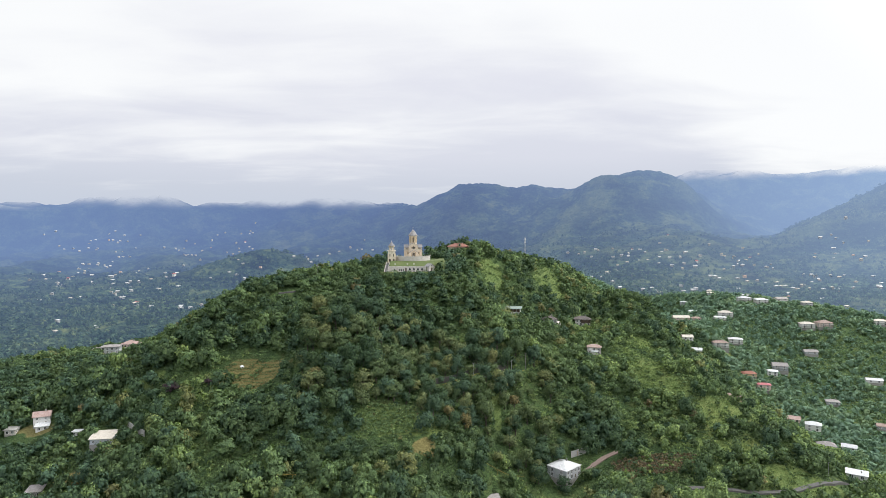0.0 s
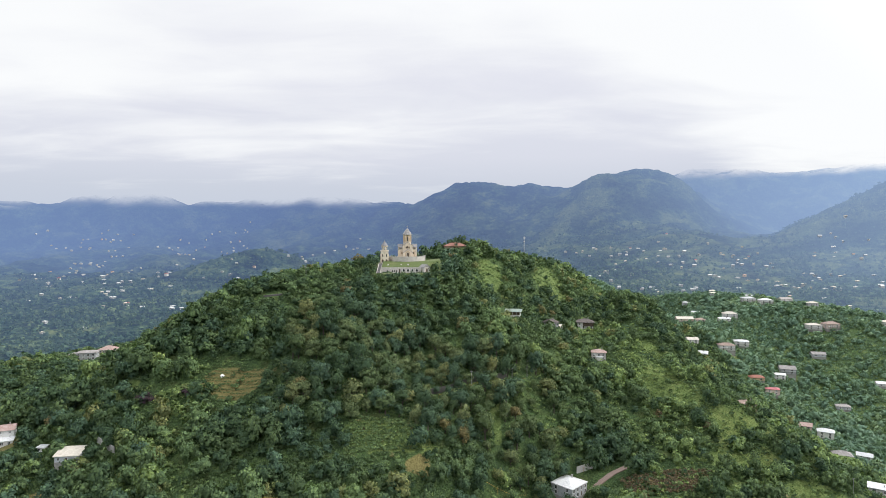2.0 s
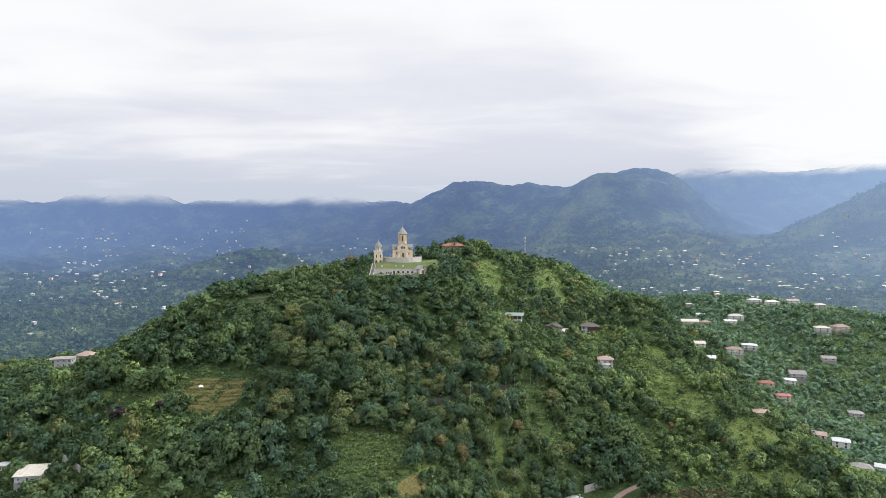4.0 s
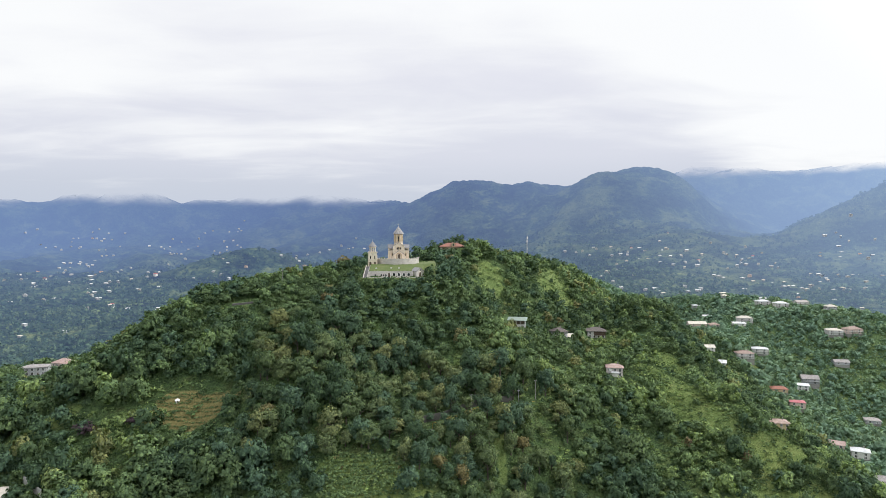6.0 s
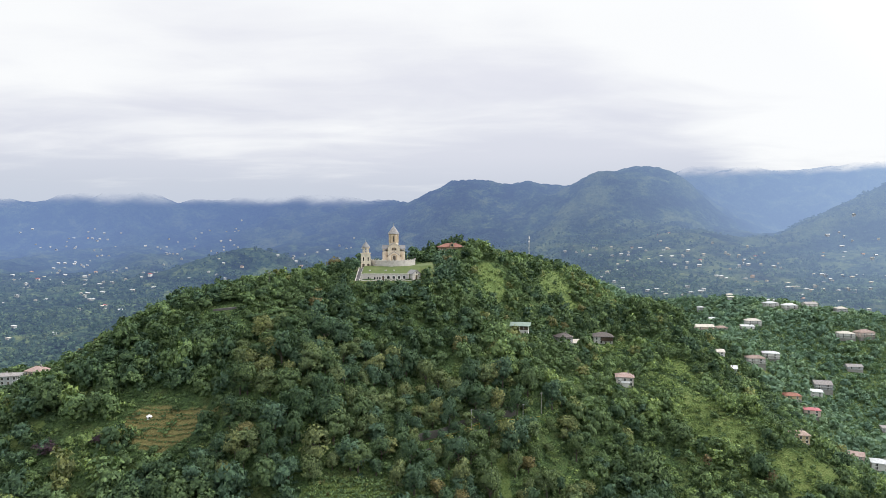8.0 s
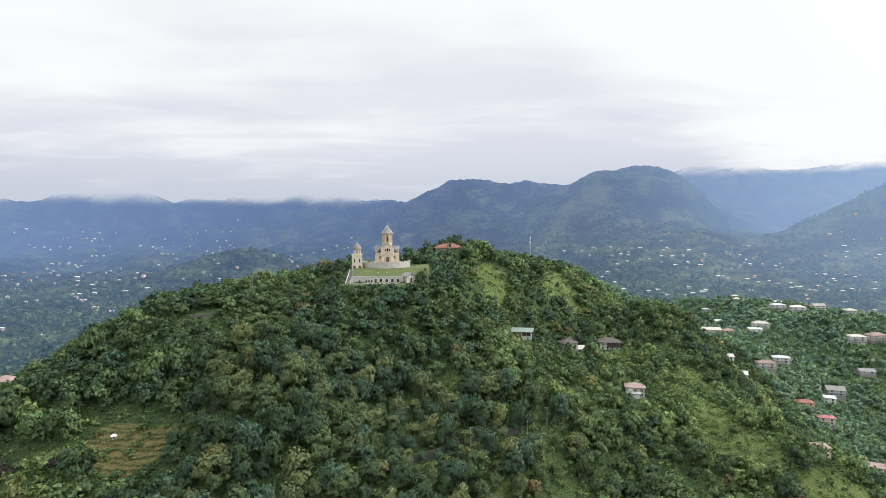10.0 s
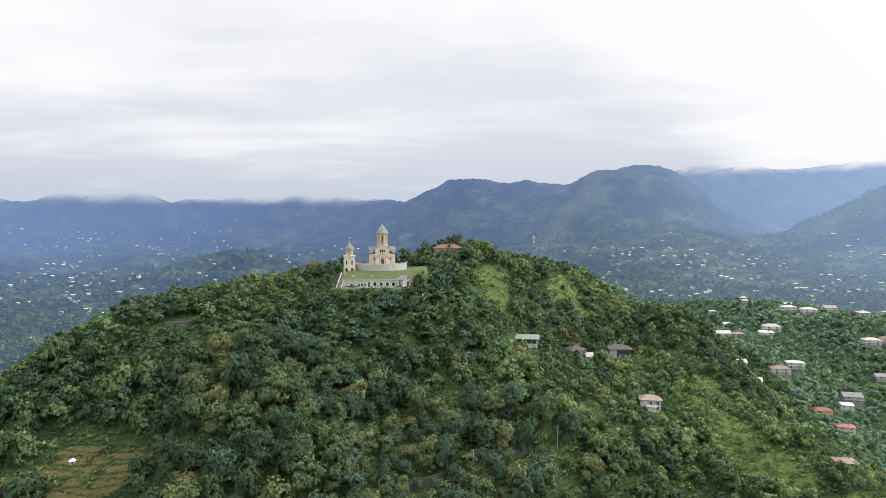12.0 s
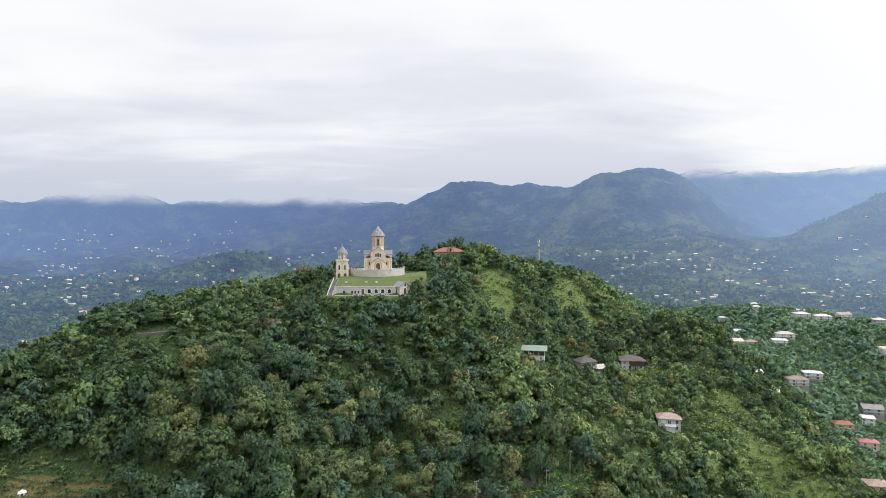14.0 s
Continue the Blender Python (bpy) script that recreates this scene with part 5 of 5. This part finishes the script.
def garden_wall(points, h, material, label):
    root = thing("garden_wall", pose(0, 0, 0), label, "wall")
    for a, b in zip(points, points[1:]):
        za, zb = ground_at(*a), ground_at(*b)
        d = Vector((b[0] - a[0], b[1] - a[1])).normalized() * 0.15
        rings = [[(p[0] - d.y, p[1] + d.x, z - 2), (p[0] + d.y, p[1] - d.x, z - 2), (p[0] + d.y, p[1] - d.x, z + h), (p[0] - d.y, p[1] + d.x, z + h)] for p, z in ((a, za), (b, zb))]
        part("panel", add_loft(bmesh.new(), rings), material, root)


garden_wall([(80, 373.5), (85, 374.5), (90.5, 376)], 3.8, pale_concrete, "concrete retaining wall behind the grey house")
garden_wall([(-190, 361), (-185, 357.5), (-180, 354), (-175, 351)], 3.6, pale_concrete, "pale concrete block garden wall")
garden_wall([(-5, 382), (6, 388), (18, 396), (31, 404), (43, 409)], 3.4, dark_stone, "dark retaining wall above the lane")


def gas_pipe(points, z_up, label):
    """A yellow pipe carried on short posts."""
    root = thing("gas_pipe", pose(0, 0, 0), label, "pipe")
    for (ax, ay), (bx, by) in zip(points, points[1:]):
        a, b = Vector((ax, ay, ground_at(ax, ay) + z_up)), Vector((bx, by, ground_at(bx, by) + z_up))
        HOUSE_SPOTS.append((ax, ay, 1.8))
        part("pipe", add_tube(bmesh.new(), a, b, 0.075, 0.075, 6), yellow_paint, root)
        part("post", add_tube(bmesh.new(), a - Vector((0, 0, z_up + 1)), a, 0.06, 0.06, 5), yellow_paint, root)


gas_pipe([(-88, 304), (-76, 302), (-64, 300), (-52, 301)], 3.2, "yellow gas pipe on posts along the lower lane")
gas_pipe([(22, 338), (31, 341), (39, 344), (47, 349)], 3.4, "yellow gas pipe crossing a gateway")
gas_pipe([(84, 374), (92, 377), (100, 380), (107, 383), (112, 384)], 3.0, "yellow gas pipe above the lane")
gas_pipe([(0, 379), (12, 387), (24, 395), (36, 401), (47, 407), (56, 413)], 2.6, "yellow gas pipe along the lane cut")


def pole(x, y, h, material, label, arms=1):
    z = ground_at(x, y)
    root = thing("utility_pole", pose(x, y, z, 0, 0, 25), label, "pole", "utility poles")
    part("post", add_tube(bmesh.new(), (0, 0, -1), (0, 0, h), 0.17, 0.11, 8), material, root)
    for k in range(arms):
        arm = part("crossarm", box(-0.9, 0.9, -0.06, 0.06, h - 0.5 - 0.6 * k, h - 0.38 - 0.6 * k), material, root)
        for u in (-0.8, 0.8):
            part("insulator", add_tube(bmesh.new(), (u, 0, h - 0.38 - 0.6 * k), (u, 0, h - 0.15 - 0.6 * k), 0.06, 0.04, 6), white_paint, arm)
    return Vector((x, y, z + h - 0.2))


POLES = [pole(46.3, 406, 10.5, metal, "pale steel utility pole beside the lane"), pole(20, 394, 9.5, metal, "pale steel utility pole at the lane bend"),
         pole(57.5, 418, 11.0, concrete, "grey concrete utility pole among trees"), pole(-101, 486, 10.5, concrete, "concrete pole with crossarms above the trees", 2),
         pole(-262, 405, 9.0, concrete, "grey pole beside the white house"), pole(170, 335, 9.0, concrete, "grey pole by the road"), pole(232, 360, 9.0, metal, "pale pole by the road")]


def cable(a, b, sag, label):
    bm = bmesh.new()
    pts = [a.lerp(b, i / 12) - Vector((0, 0, sag * 4 * (i / 12) * (1 - i / 12))) for i in range(13)]
    add_loft(bm, [[p + Vector(c) for c in ((0, 0, 0.04), (0.03, -0.03, -0.03), (-0.03, 0.03, -0.03))] for p in pts])
    tagged(part("cable", bm, wire_black), label, "cable")


cable(POLES[0], POLES[1], 0.9, "black overhead cable between steel poles")
cable(POLES[0], POLES[2], 0.6, "black overhead cable into the trees")


def mast():
    """A lattice mast with antennas, on the ridge."""
    x, y = 100, 735
    z = ground_at(x, y)
    root = thing("radio_mast", pose(x, y, z), "grey lattice radio mast with white panel antennas", "mast")
    H, r = 30.0, 1.0
    corner = [(r * math.cos(a), r * math.sin(a)) for a in (0.5, 2.6, 4.7)]
    for cx, cy in corner:
        part("leg", add_tube(bmesh.new(), (cx, cy, -2), (cx * 0.55, cy * 0.55, H), 0.1, 0.08, 5), metal, root)
    bm = bmesh.new()
    for k in range(18):
        s0, s1 = 1 - 0.45 * k / 18, 1 - 0.45 * (k + 1) / 18
        for i in range(3):
            p, q = corner[i], corner[(i + 1) % 3]
            add_tube(bm, (p[0] * s0, p[1] * s0, H * k / 18), (q[0] * s1, q[1] * s1, H * (k + 1) / 18), 0.05, 0.05, 4)
    part("bracing", bm, metal, root)
    for k, a in enumerate((0.3, 2.4, 4.5)):
        m = pose(0, 0, H - 2.5, 0, 0, math.degrees(a)) @ pose(0, -1.1, 0)
        part("panel_antenna", box(-0.3, 0.3, -0.15, 0.15, -1.3, 1.3, m), white_paint, root)
    part("dish", add_loft(bmesh.new(), [[(0.9 * math.cos(t), -0.9, H - 6 + 0.9 * math.sin(t)) for t in np.linspace(0, 2 * math.pi, 14)[:-1]], [(0.3 * math.cos(t), -0.6, H - 6 + 0.3 * math.sin(t)) for t in np.linspace(0, 2 * math.pi, 14)[:-1]]]), white_paint, root)
    part("rod", add_tube(bmesh.new(), (0, 0, H - 1), (0, 0, H + 2.5), 0.06, 0.03, 5), metal, root)


mast()


def shelter():
    """A small white hut on the dry terraced plot."""
    x, y = -130, 388.5
    root = thing("garden_hut", pose(x, y, ground_at(x, y), 0, 0, 30), "tiny white garden hut on the terraced plot", "hut")
    part("wall", box(-0.9, 0.9, -0.9, 0.9, -0.6, 0.7), white_paint, root)
    part("roof", add_loft(bmesh.new(), [[(-1.25, -1.25, 0.7), (1.25, -1.25, 0.7), (1.25, 1.25, 0.7), (-1.25, 1.25, 0.7)], [(-0.05, -0.05, 1.6), (0.05, -0.05, 1.6), (0.05, 0.05, 1.6), (-0.05, 0.05, 1.6)]]), white_paint, root)
    part("door", box(-0.3, 0.3, -0.94, -0.88, -0.3, 0.6), timber, root)
    HOUSE_SPOTS.append((x, y - 2, 3.5))


shelter()

# ---- planting ----
def crop_rows(name, x0, x1, y0, y1, pitch, shapes, hue, label, seed, size=1.0):
    """A small plot, planted in rows that keep to the contours."""
    rng = np.random.default_rng(seed)
    cx, cy = (x0 + x1) / 2, (y0 + y1) / 2
    fall = (ground_at(cx + 8, cy) - ground_at(cx - 8, cy)) / (ground_at(cx, cy + 8) - ground_at(cx, cy - 8))
    rows = []
    for y in np.arange(y0, y1, pitch):
        for x in np.arange(x0, x1, 0.7):
            px, py = x + rng.uniform(-0.3, 0.3), y - 0.8 * fall * (x - cx) + rng.uniform(-0.25, 0.25) + 0.5 * math.sin(x * 0.13 + y)
            rows.append((px, py, ground_at(px, py) - 0.15, size * rng.uniform(0.4, 0.75), rng.uniform(0.8, 1.4), rng.uniform(0, 6.28), float(np.clip(hue + rng.normal(0, 0.08), 0, 1)), rng.integers(len(shapes))))
    scattered(name, shapes, rows, leaf_wood, label, "crops")


def plant():
    for x, y, half in ((-124, 376, 19), (-173, 375, 7), (-148, 376, 5), (-28, 334, 24), (-9, 320, 7), (-258, 375, 12), (-115, 453, 6), (127, 340, 22), (66, 352, 6), (85, 371, 7), (98, 364, 13), (46, 566, 12), (49, 580, 12), (122, 690, 14), (112, 655, 16), (183, 542, 9), (176, 522, 8), (163, 480, 8), (167, 432, 10), (185, 405, 15)):
        OUTLOOKS.append((x, y, ground_at(x, y) - 0.6, half, 28))
    OUTLOOKS.append((42, 406, ground_at(42, 406), 4, 14))
    OUTLOOKS.append((256, 527, ground_at(259, 529) + 2.5, 17, 100))
    rng = np.random.default_rng(12)
    step = 6.4
    spots = [(gx + rng.uniform(-0.40, 0.40) * step, gy + rng.uniform(-0.40, 0.40) * step)
             for gy in np.arange(262, 800, step) for gx in np.arange(-min(120 + 0.62 * gy, 430), min(120 + 0.62 * gy, 330), step)]
    S = np.array(spots)
    Z = height(S[:, 0], S[:, 1])
    mead, straw = inside(MEADOWS, S[:, 0], S[:, 1]), inside(STRAW, S[:, 0], S[:, 1])
    dens = fbm(S[:, 0], S[:, 1], 45, 3, 31)
    hues = 0.42 + 0.56 * fbm(S[:, 0], S[:, 1], 48, 3, 51) + 0.10 * (S[:, 0] > 30)
    vines = fbm(S[:, 0], S[:, 1], 30, 3, 57)
    # full, middling and plain crowns: the plain ones stand on the lee slopes and far to the sides
    shapes = [crown_shape(np.random.default_rng(100 + k), 9 + k % 4, 470, 0.114, 0.82 + 0.05 * (k % 4)) for k in range(8)]
    shapes += [crown_shape(np.random.default_rng(150 + k), 8, 200, 0.168, 0.85, False, 8) for k in range(4)]
    shapes += [crown_shape(np.random.default_rng(170 + k), 5, 84, 0.25, 0.85, False, 5) for k in range(4)]
    bushes = [crown_shape(np.random.default_rng(200 + k), 4, 32, 0.31, 0.7, False, 4) for k in range(4)]
    slope = height(S[:, 0], S[:, 1] + 6) - height(S[:, 0], S[:, 1] - 6)
    kinds = [make_tree_kind(300 + k, label, leaf_tree) for k, label in enumerate((
        "dense dark green broadleaved tree on the church hill", "broadleaved tree with a wide rounded green crown", "tall broadleaved tree with a loose uneven crown", "spreading mid-green tree with layered boughs"))]
    purple = make_tree_kind(350, "dark purple-leaved tree beside the terraced plot", leaf_purple, 420, "purple-leaved trees")
    for i, (x, y, r) in enumerate(((-172, 379, 6.4), (-148, 379, 4.4))):
        m = pose(x, y, ground_at(x, y) - 0.5, 0, 0, 70 * i) @ Matrix.Diagonal((r, r, 0.62 * r, 1))
        (purple if i == 0 else copy_thing(purple, m)).matrix_basis = m
    used, singles = set(), 0
    wood, shrubs = [], []
    for (x, y), z, m, s, d, h, up, v in zip(S, Z, mead, straw, dens, hues, slope, vines):
        if -50 < x < -4 and 484 < y < 549 or -5 < x < 3 and 494 < y < 540 or not clear_of(x, y):
            continue
        east = x > 115 and y < 540
        # behind the crest nothing is seen
        if y > 690 and -0.42 * y < x < 0.09 * y:
            continue
        chance = 0.97 - 0.95 * max(m, s)
        if east:
            chance *= 0.96 + 0.4 * d
        a, hue = rng.uniform(0, 6.28), float(np.clip(h + rng.normal(0, 0.21) + (0.16 if east else 0.0), 0, 0.86 if east else 0.92))
        # clearings grown over with bright vines and brambles
        if v > 0.34 and (x > 5 or y < 400) and y < 640:
            chance *= 0.22
            h = hue = min(0.86, hue + 0.22)
        # brown scrub stands alone
        if abs(x - 127) < 25 and abs(y - 351) < 12:
            chance *= 0.12
        if rng.uniform() < 0.012:
            hue = rng.uniform(0.92, 0.975)
        if rng.uniform() < chance:
            r = (3.2 + 4.2 * rng.uniform() ** 1.5) * (1.0 + 0.3 * d) * (0.88 if east else 1.0) * (1.0 if y < 430 else 0.86)
            tall = rng.uniform(0.9, 1.55) if y < 430 else rng.uniform(0.65, 1.1) if x < -85 else rng.uniform(0.75, 1.4)
            if -60 < x < 10 and 440 < y < 484:  # these stay below the foot of the terrace wall
                room = 70.8 + (491 - y) * 0.097 - z + 0.8
                r = float(np.clip(r, 2.4, max(2.4, room / 1.7)))
                tall = min(tall, max(0.5, room / (1.85 * r)))
            room = room_for(x, y, z)
            if room < 12:
                r = float(np.clip(r, 0.8, max(0.8, room / 1.9)))
                tall = min(tall, max(0.5, room / (1.85 * r)))
            near = -95 < x < 75 and 348 < y < 432
            if near and singles < 300:
                k = int(rng.integers(4))
                mat = pose(x, y, z - 0.2 * r, 0, 0, math.degrees(a)) @ Matrix.Diagonal((r, r, r * tall, 1))
                if k in used:
                    copy_thing(kinds[k], mat).matrix_basis = mat
                else:
                    used.add(k)
                    kinds[k].matrix_basis = mat
                singles += 1
            else:
                if (up < -1.6 and y > 560 or y > 720) and not (-20 < x < 75 and y < 650):
                    k = 12 + rng.integers(4)
                elif r < 0.0190 * math.hypot(x, y - 190):
                    k = 8 + rng.integers(4)
                else:
                    k = rng.integers(8)
                wood.append((x, y, z + 0.05 * r, r, tall, a, hue, k))
            if up > -1.0 and rng.uniform() < 0.5 and max(m, s) < 0.3:  # a young tree in the gap
                bx, by = x + step / 2 + rng.uniform(-1, 1), y + step / 2 + rng.uniform(-1, 1)
                if clear_of(bx, by) and room_for(bx, by, z) > 5 and not (-60 < bx < 10 and 440 < by < 549):
                    wood.append((bx, by, ground_at(bx, by), rng.uniform(1.8, 3.0), rng.uniform(0.8, 1.2), a, min(0.90, hue + 0.1), (8 if y < 400 else 12) + rng.integers(4)))
        if up < -1.6:
            continue
        for _ in range(int(rng.uniform() + (4.0 if v > 0.34 and (x > 5 or y < 400) else 1.4 if max(m, s) < 0.4 and y < 640 and x < 110 else 1.8 if max(m, s) < 0.4 else 1.0 if s < 0.4 and not (-60 < x < 0 and y < 360) else 0.0))):
            bx, by = x + rng.uniform(-3, 3), y + rng.uniform(-3, 3)
            if not clear_of(bx, by):
                continue
            shrubs.append((bx, by, ground_at(bx, by) - 0.4, rng.uniform(0.9, 2.3), rng.uniform(0.7, 1.1), a, min(0.88, hue + 0.12), rng.integers(4)))
    # garden bushes below the grey house
    for _ in range(70):
        x = rng.uniform(60, 87)
        y = 362.5 - 0.95 * (11.5 - abs(x - 73.5)) - rng.uniform(0.3, 5)
        shrubs.append((x, y, ground_at(x, y) - 0.3, rng.uniform(0.9, 1.7), rng.uniform(0.8, 1.1), rng.uniform(0, 6.28), float(np.clip(rng.normal(0.5, 0.2), 0, 0.85)), rng.integers(4)))
    # bushes along the foot of the terrace
    for _ in range(230):
        x, y = rng.uniform(-64, 24), rng.uniform(470, 489.5)
        if rng.uniform() < 0.3:
            x, y = rng.uniform(1, 26), rng.uniform(484, 530)
        z = ground_at(x, y)
        r = float(np.clip(rng.uniform(1.0, 2.3), 0.7, max(0.7, (70.5 + (491 - y) * 0.1 - z) / 1.5))) if x < 4 else rng.uniform(1.2, 2.4)
        shrubs.append((x, y, z - 0.4, r, rng.uniform(0.8, 1.1), rng.uniform(0, 6.28), float(np.clip(rng.normal(0.45, 0.16), 0, 0.85)), rng.integers(4)))
    for _ in range(130):
        x, y = (rng.uniform(-4, 9), rng.uniform(482, 498)) if rng.uniform() < 0.6 else (rng.uniform(-61, -49), rng.uniform(483, 503))
        z = max(ground_at(x, y), 66.0 + 0.2 * (y - 482))
        shrubs.append((x, y, z - 0.5, rng.uniform(1.1, 2.4), rng.uniform(0.8, 1.1), rng.uniform(0, 6.28), float(np.clip(rng.normal(0.45, 0.18), 0, 0.85)), rng.integers(4)))
    wood.append((-66, 520, ground_at(-66, 520) + 1.0, 5.4, 1.2, 0.7, 0.955, 2))
    scattered("woodland", shapes, wood, leaf_wood, "dense mixed green woodland covering the hill", "woodland")
    scattered("undergrowth", bushes, shrubs, leaf_wood, "low green bushes between the trees", "bushes")
    tufts = [crown_shape(np.random.default_rng(260 + k), 2, 11, 0.44, 0.8, False, 3) for k in range(3)]
    fine_tufts = [crown_shape(np.random.default_rng(270 + k), 2, 20, 0.30, 0.8, False, 3) for k in range(3)]
    crop_rows("bean_rows", -48, -8, 333, 355, 1.6, tufts, 0.76, "rows of bright green crop plants on a hillside plot", 5, 1.7)
    crop_rows("tea_rows", -145, -103, 372, 394, 2.4, tufts, 0.62, "rows of low tea bushes on a dry terraced plot", 6)
    # low growth under and between the trees of the lower hill
    n = 9500
    X, Y = rng.uniform(-300, 120, n), 300 + 190 * rng.uniform(0, 1, n) ** 1.5
    keep = (np.abs(X) < 0.75 * Y) & (inside(STRAW, X, Y) < 0.75) & ((Y < 440) | (X < -60) | (X > 10))
    X, Y = X[keep], Y[keep]
    Z, hue = height(X, Y), 0.52 + 0.45 * fbm(X, Y, 26, 3, 98)
    rows = [(x, y, z - 0.3, rng.uniform(0.7, 1.9), rng.uniform(0.5, 1.0), rng.uniform(0, 6.28), float(np.clip(h + rng.normal(0, 0.1), 0.1, 0.9)), rng.integers(3)) for x, y, z, h in zip(X, Y, Z, hue) if clear_of(x, y) and not (abs(x + 124) < 24 and abs(y - 383) < 13)]
    # tussocks and young shrubs in the open meadows
    for mx, my, rx, ry in MEADOWS[1:]:
        for _ in range(int(rx * ry * 1.3)):
            x, y = mx + 1.35 * rx * rng.uniform(-1, 1), my + 1.35 * ry * rng.uniform(-1, 1)
            rows.append((x, y, ground_at(x, y) - 0.3, 0.35 + 1.7 * rng.uniform() ** 3, rng.uniform(0.5, 0.9), rng.uniform(0, 6.28), rng.uniform(0.55, 0.92), rng.integers(3)))
    scattered("hillside_herbage", fine_tufts, rows, leaf_wood, "bramble and tall herbage between the trees", "herbage")
    # dead brown scrub below the grey house
    brown = []
    for _ in range(620):
        x, y = 127 + rng.uniform(-25, 25), 351 + rng.uniform(-12, 12)
        if clear_of(x, y):
            brown.append((x, y, ground_at(x, y) - 0.3, rng.uniform(0.9, 1.9), rng.uniform(0.7, 1.1), rng.uniform(0, 6.28), rng.uniform(0.97, 1.0), rng.integers(4)))
    scattered("brown_scrub", bushes, brown, leaf_wood, "dead brown scrub on the lower slope", "bushes")
    # rough growth on the open slopes
    n = 15000
    X, Y = rng.uniform(105, 290, n), rng.uniform(318, 560, n)
    n2 = 26000
    VX, VY = rng.uniform(150, 760, n2), rng.uniform(420, 1150, n2)
    X, Y = np.concatenate([X, VX]), np.concatenate([Y, VY])
    keep = (X < 0.78 * Y + 10) & (X > np.where(Y > 640, 0.22 * Y, 105)) & (fbm(X, Y, 22, 3, 95) > -0.32)
    X, Y = X[keep], Y[keep]
    Z, hue = height(X, Y), 0.48 + 0.42 * fbm(X, Y, 30, 3, 97) + 0.3 * inside(MEADOWS, X, Y)
    near, far = [], []
    grassy = inside(MEADOWS, X, Y)
    for x, y, z, h, g in zip(X, Y, Z, hue, grassy):
        if rng.uniform() < 0.75 * g or not clear_of(x, y):
            continue
        (near if y < 560 else far).append((x, y, z - 0.25, rng.uniform(0.8, 2.1), rng.uniform(0.5, 0.9), rng.uniform(0, 6.28), float(np.clip(h + rng.normal(0, 0.12), 0, 0.88)), rng.integers(3)))
    scattered("rough_herbage", fine_tufts, near, leaf_wood, "tall rough herbage on the open slope", "herbage")
    scattered("valley_herbage", tufts, far, leaf_hazed, "low bushes and herbage across the side valley", "herbage")
    # slopes of the side valley and the lower ground
    shapes2 = [crown_shape(np.random.default_rng(400 + k), 6, 52, 0.33, 0.85, False, 5) for k in range(6)]
    T = np.array([(gx + rng.uniform(-2.6, 2.6), gy + rng.uniform(-2.6, 2.6)) for gy in np.arange(300, 1200, 5.4) for gx in np.arange(-500, 760, 5.4)])
    wide = np.minimum(120 + 0.62 * T[:, 1], 430)
    planted = (T[:, 1] < 800) & (T[:, 0] > -wide) & (T[:, 0] < np.minimum(wide, 330))
    hidden = (T[:, 1] > 640) & (T[:, 0] < 0.22 * T[:, 1]) & (T[:, 0] > -0.46 * T[:, 1])
    T = T[~planted & ~hidden & (np.abs(T[:, 0]) < 0.78 * T[:, 1] + 20)]
    d2 = fbm(T[:, 0], T[:, 1], 70, 3, 61)
    hz, hh = height(T[:, 0], T[:, 1]), 0.5 + 0.4 * fbm(T[:, 0], T[:, 1], 60, 3, 71)
    rows = []
    for (x, y), z, d, h in zip(T, hz, d2, hh):
        if rng.uniform() < 0.9 + 0.5 * d and clear_of(x, y):
            r = min((1.5 + 5.2 * rng.uniform() ** 2.6) * (1 + 0.35 * d), max(0.7, room_for(x, y, z) / 2.2))
            rows.append((x, y, z - 0.2, r, rng.uniform(0.8, 1.2), rng.uniform(0, 6.28), float(np.clip(h + rng.normal(0, 0.2), 0, 1)), rng.integers(6)))
    scattered("valley_woods", shapes2, rows, leaf_hazed, "orchards and thickets on the slopes of the side valley", "woodland")
    # woods and hedges of the far valley
    n = 26000
    ang, dist = np.radians(rng.uniform(-44, 44, n)), 1130 + 1900 * rng.uniform(0, 1, n) ** 1.25
    X, Y = dist * np.sin(ang), 100 + dist * np.cos(ang)
    thick = fbm(X, Y, 150, 4, 81)
    keep = rng.uniform(-0.55, 0.35, n) < thick
    X, Y = X[keep], Y[keep]
    Z, hue = height(X, Y), 0.45 + 0.45 * fbm(X, Y, 130, 3, 91)
    blob = [crown_shape(np.random.default_rng(500 + k), 3, 15, 0.50, 0.8, False, 3) for k in range(5)]
    rows = [(x, y, z + 1.0, rng.uniform(3.5, 8.0), rng.uniform(0.7, 1.2), rng.uniform(0, 6.28), float(np.clip(h + rng.normal(0, 0.2), 0, 1)), rng.integers(5)) for x, y, z, h in zip(X, Y, Z, hue)]
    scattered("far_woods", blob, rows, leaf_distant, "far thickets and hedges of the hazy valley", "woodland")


plant()
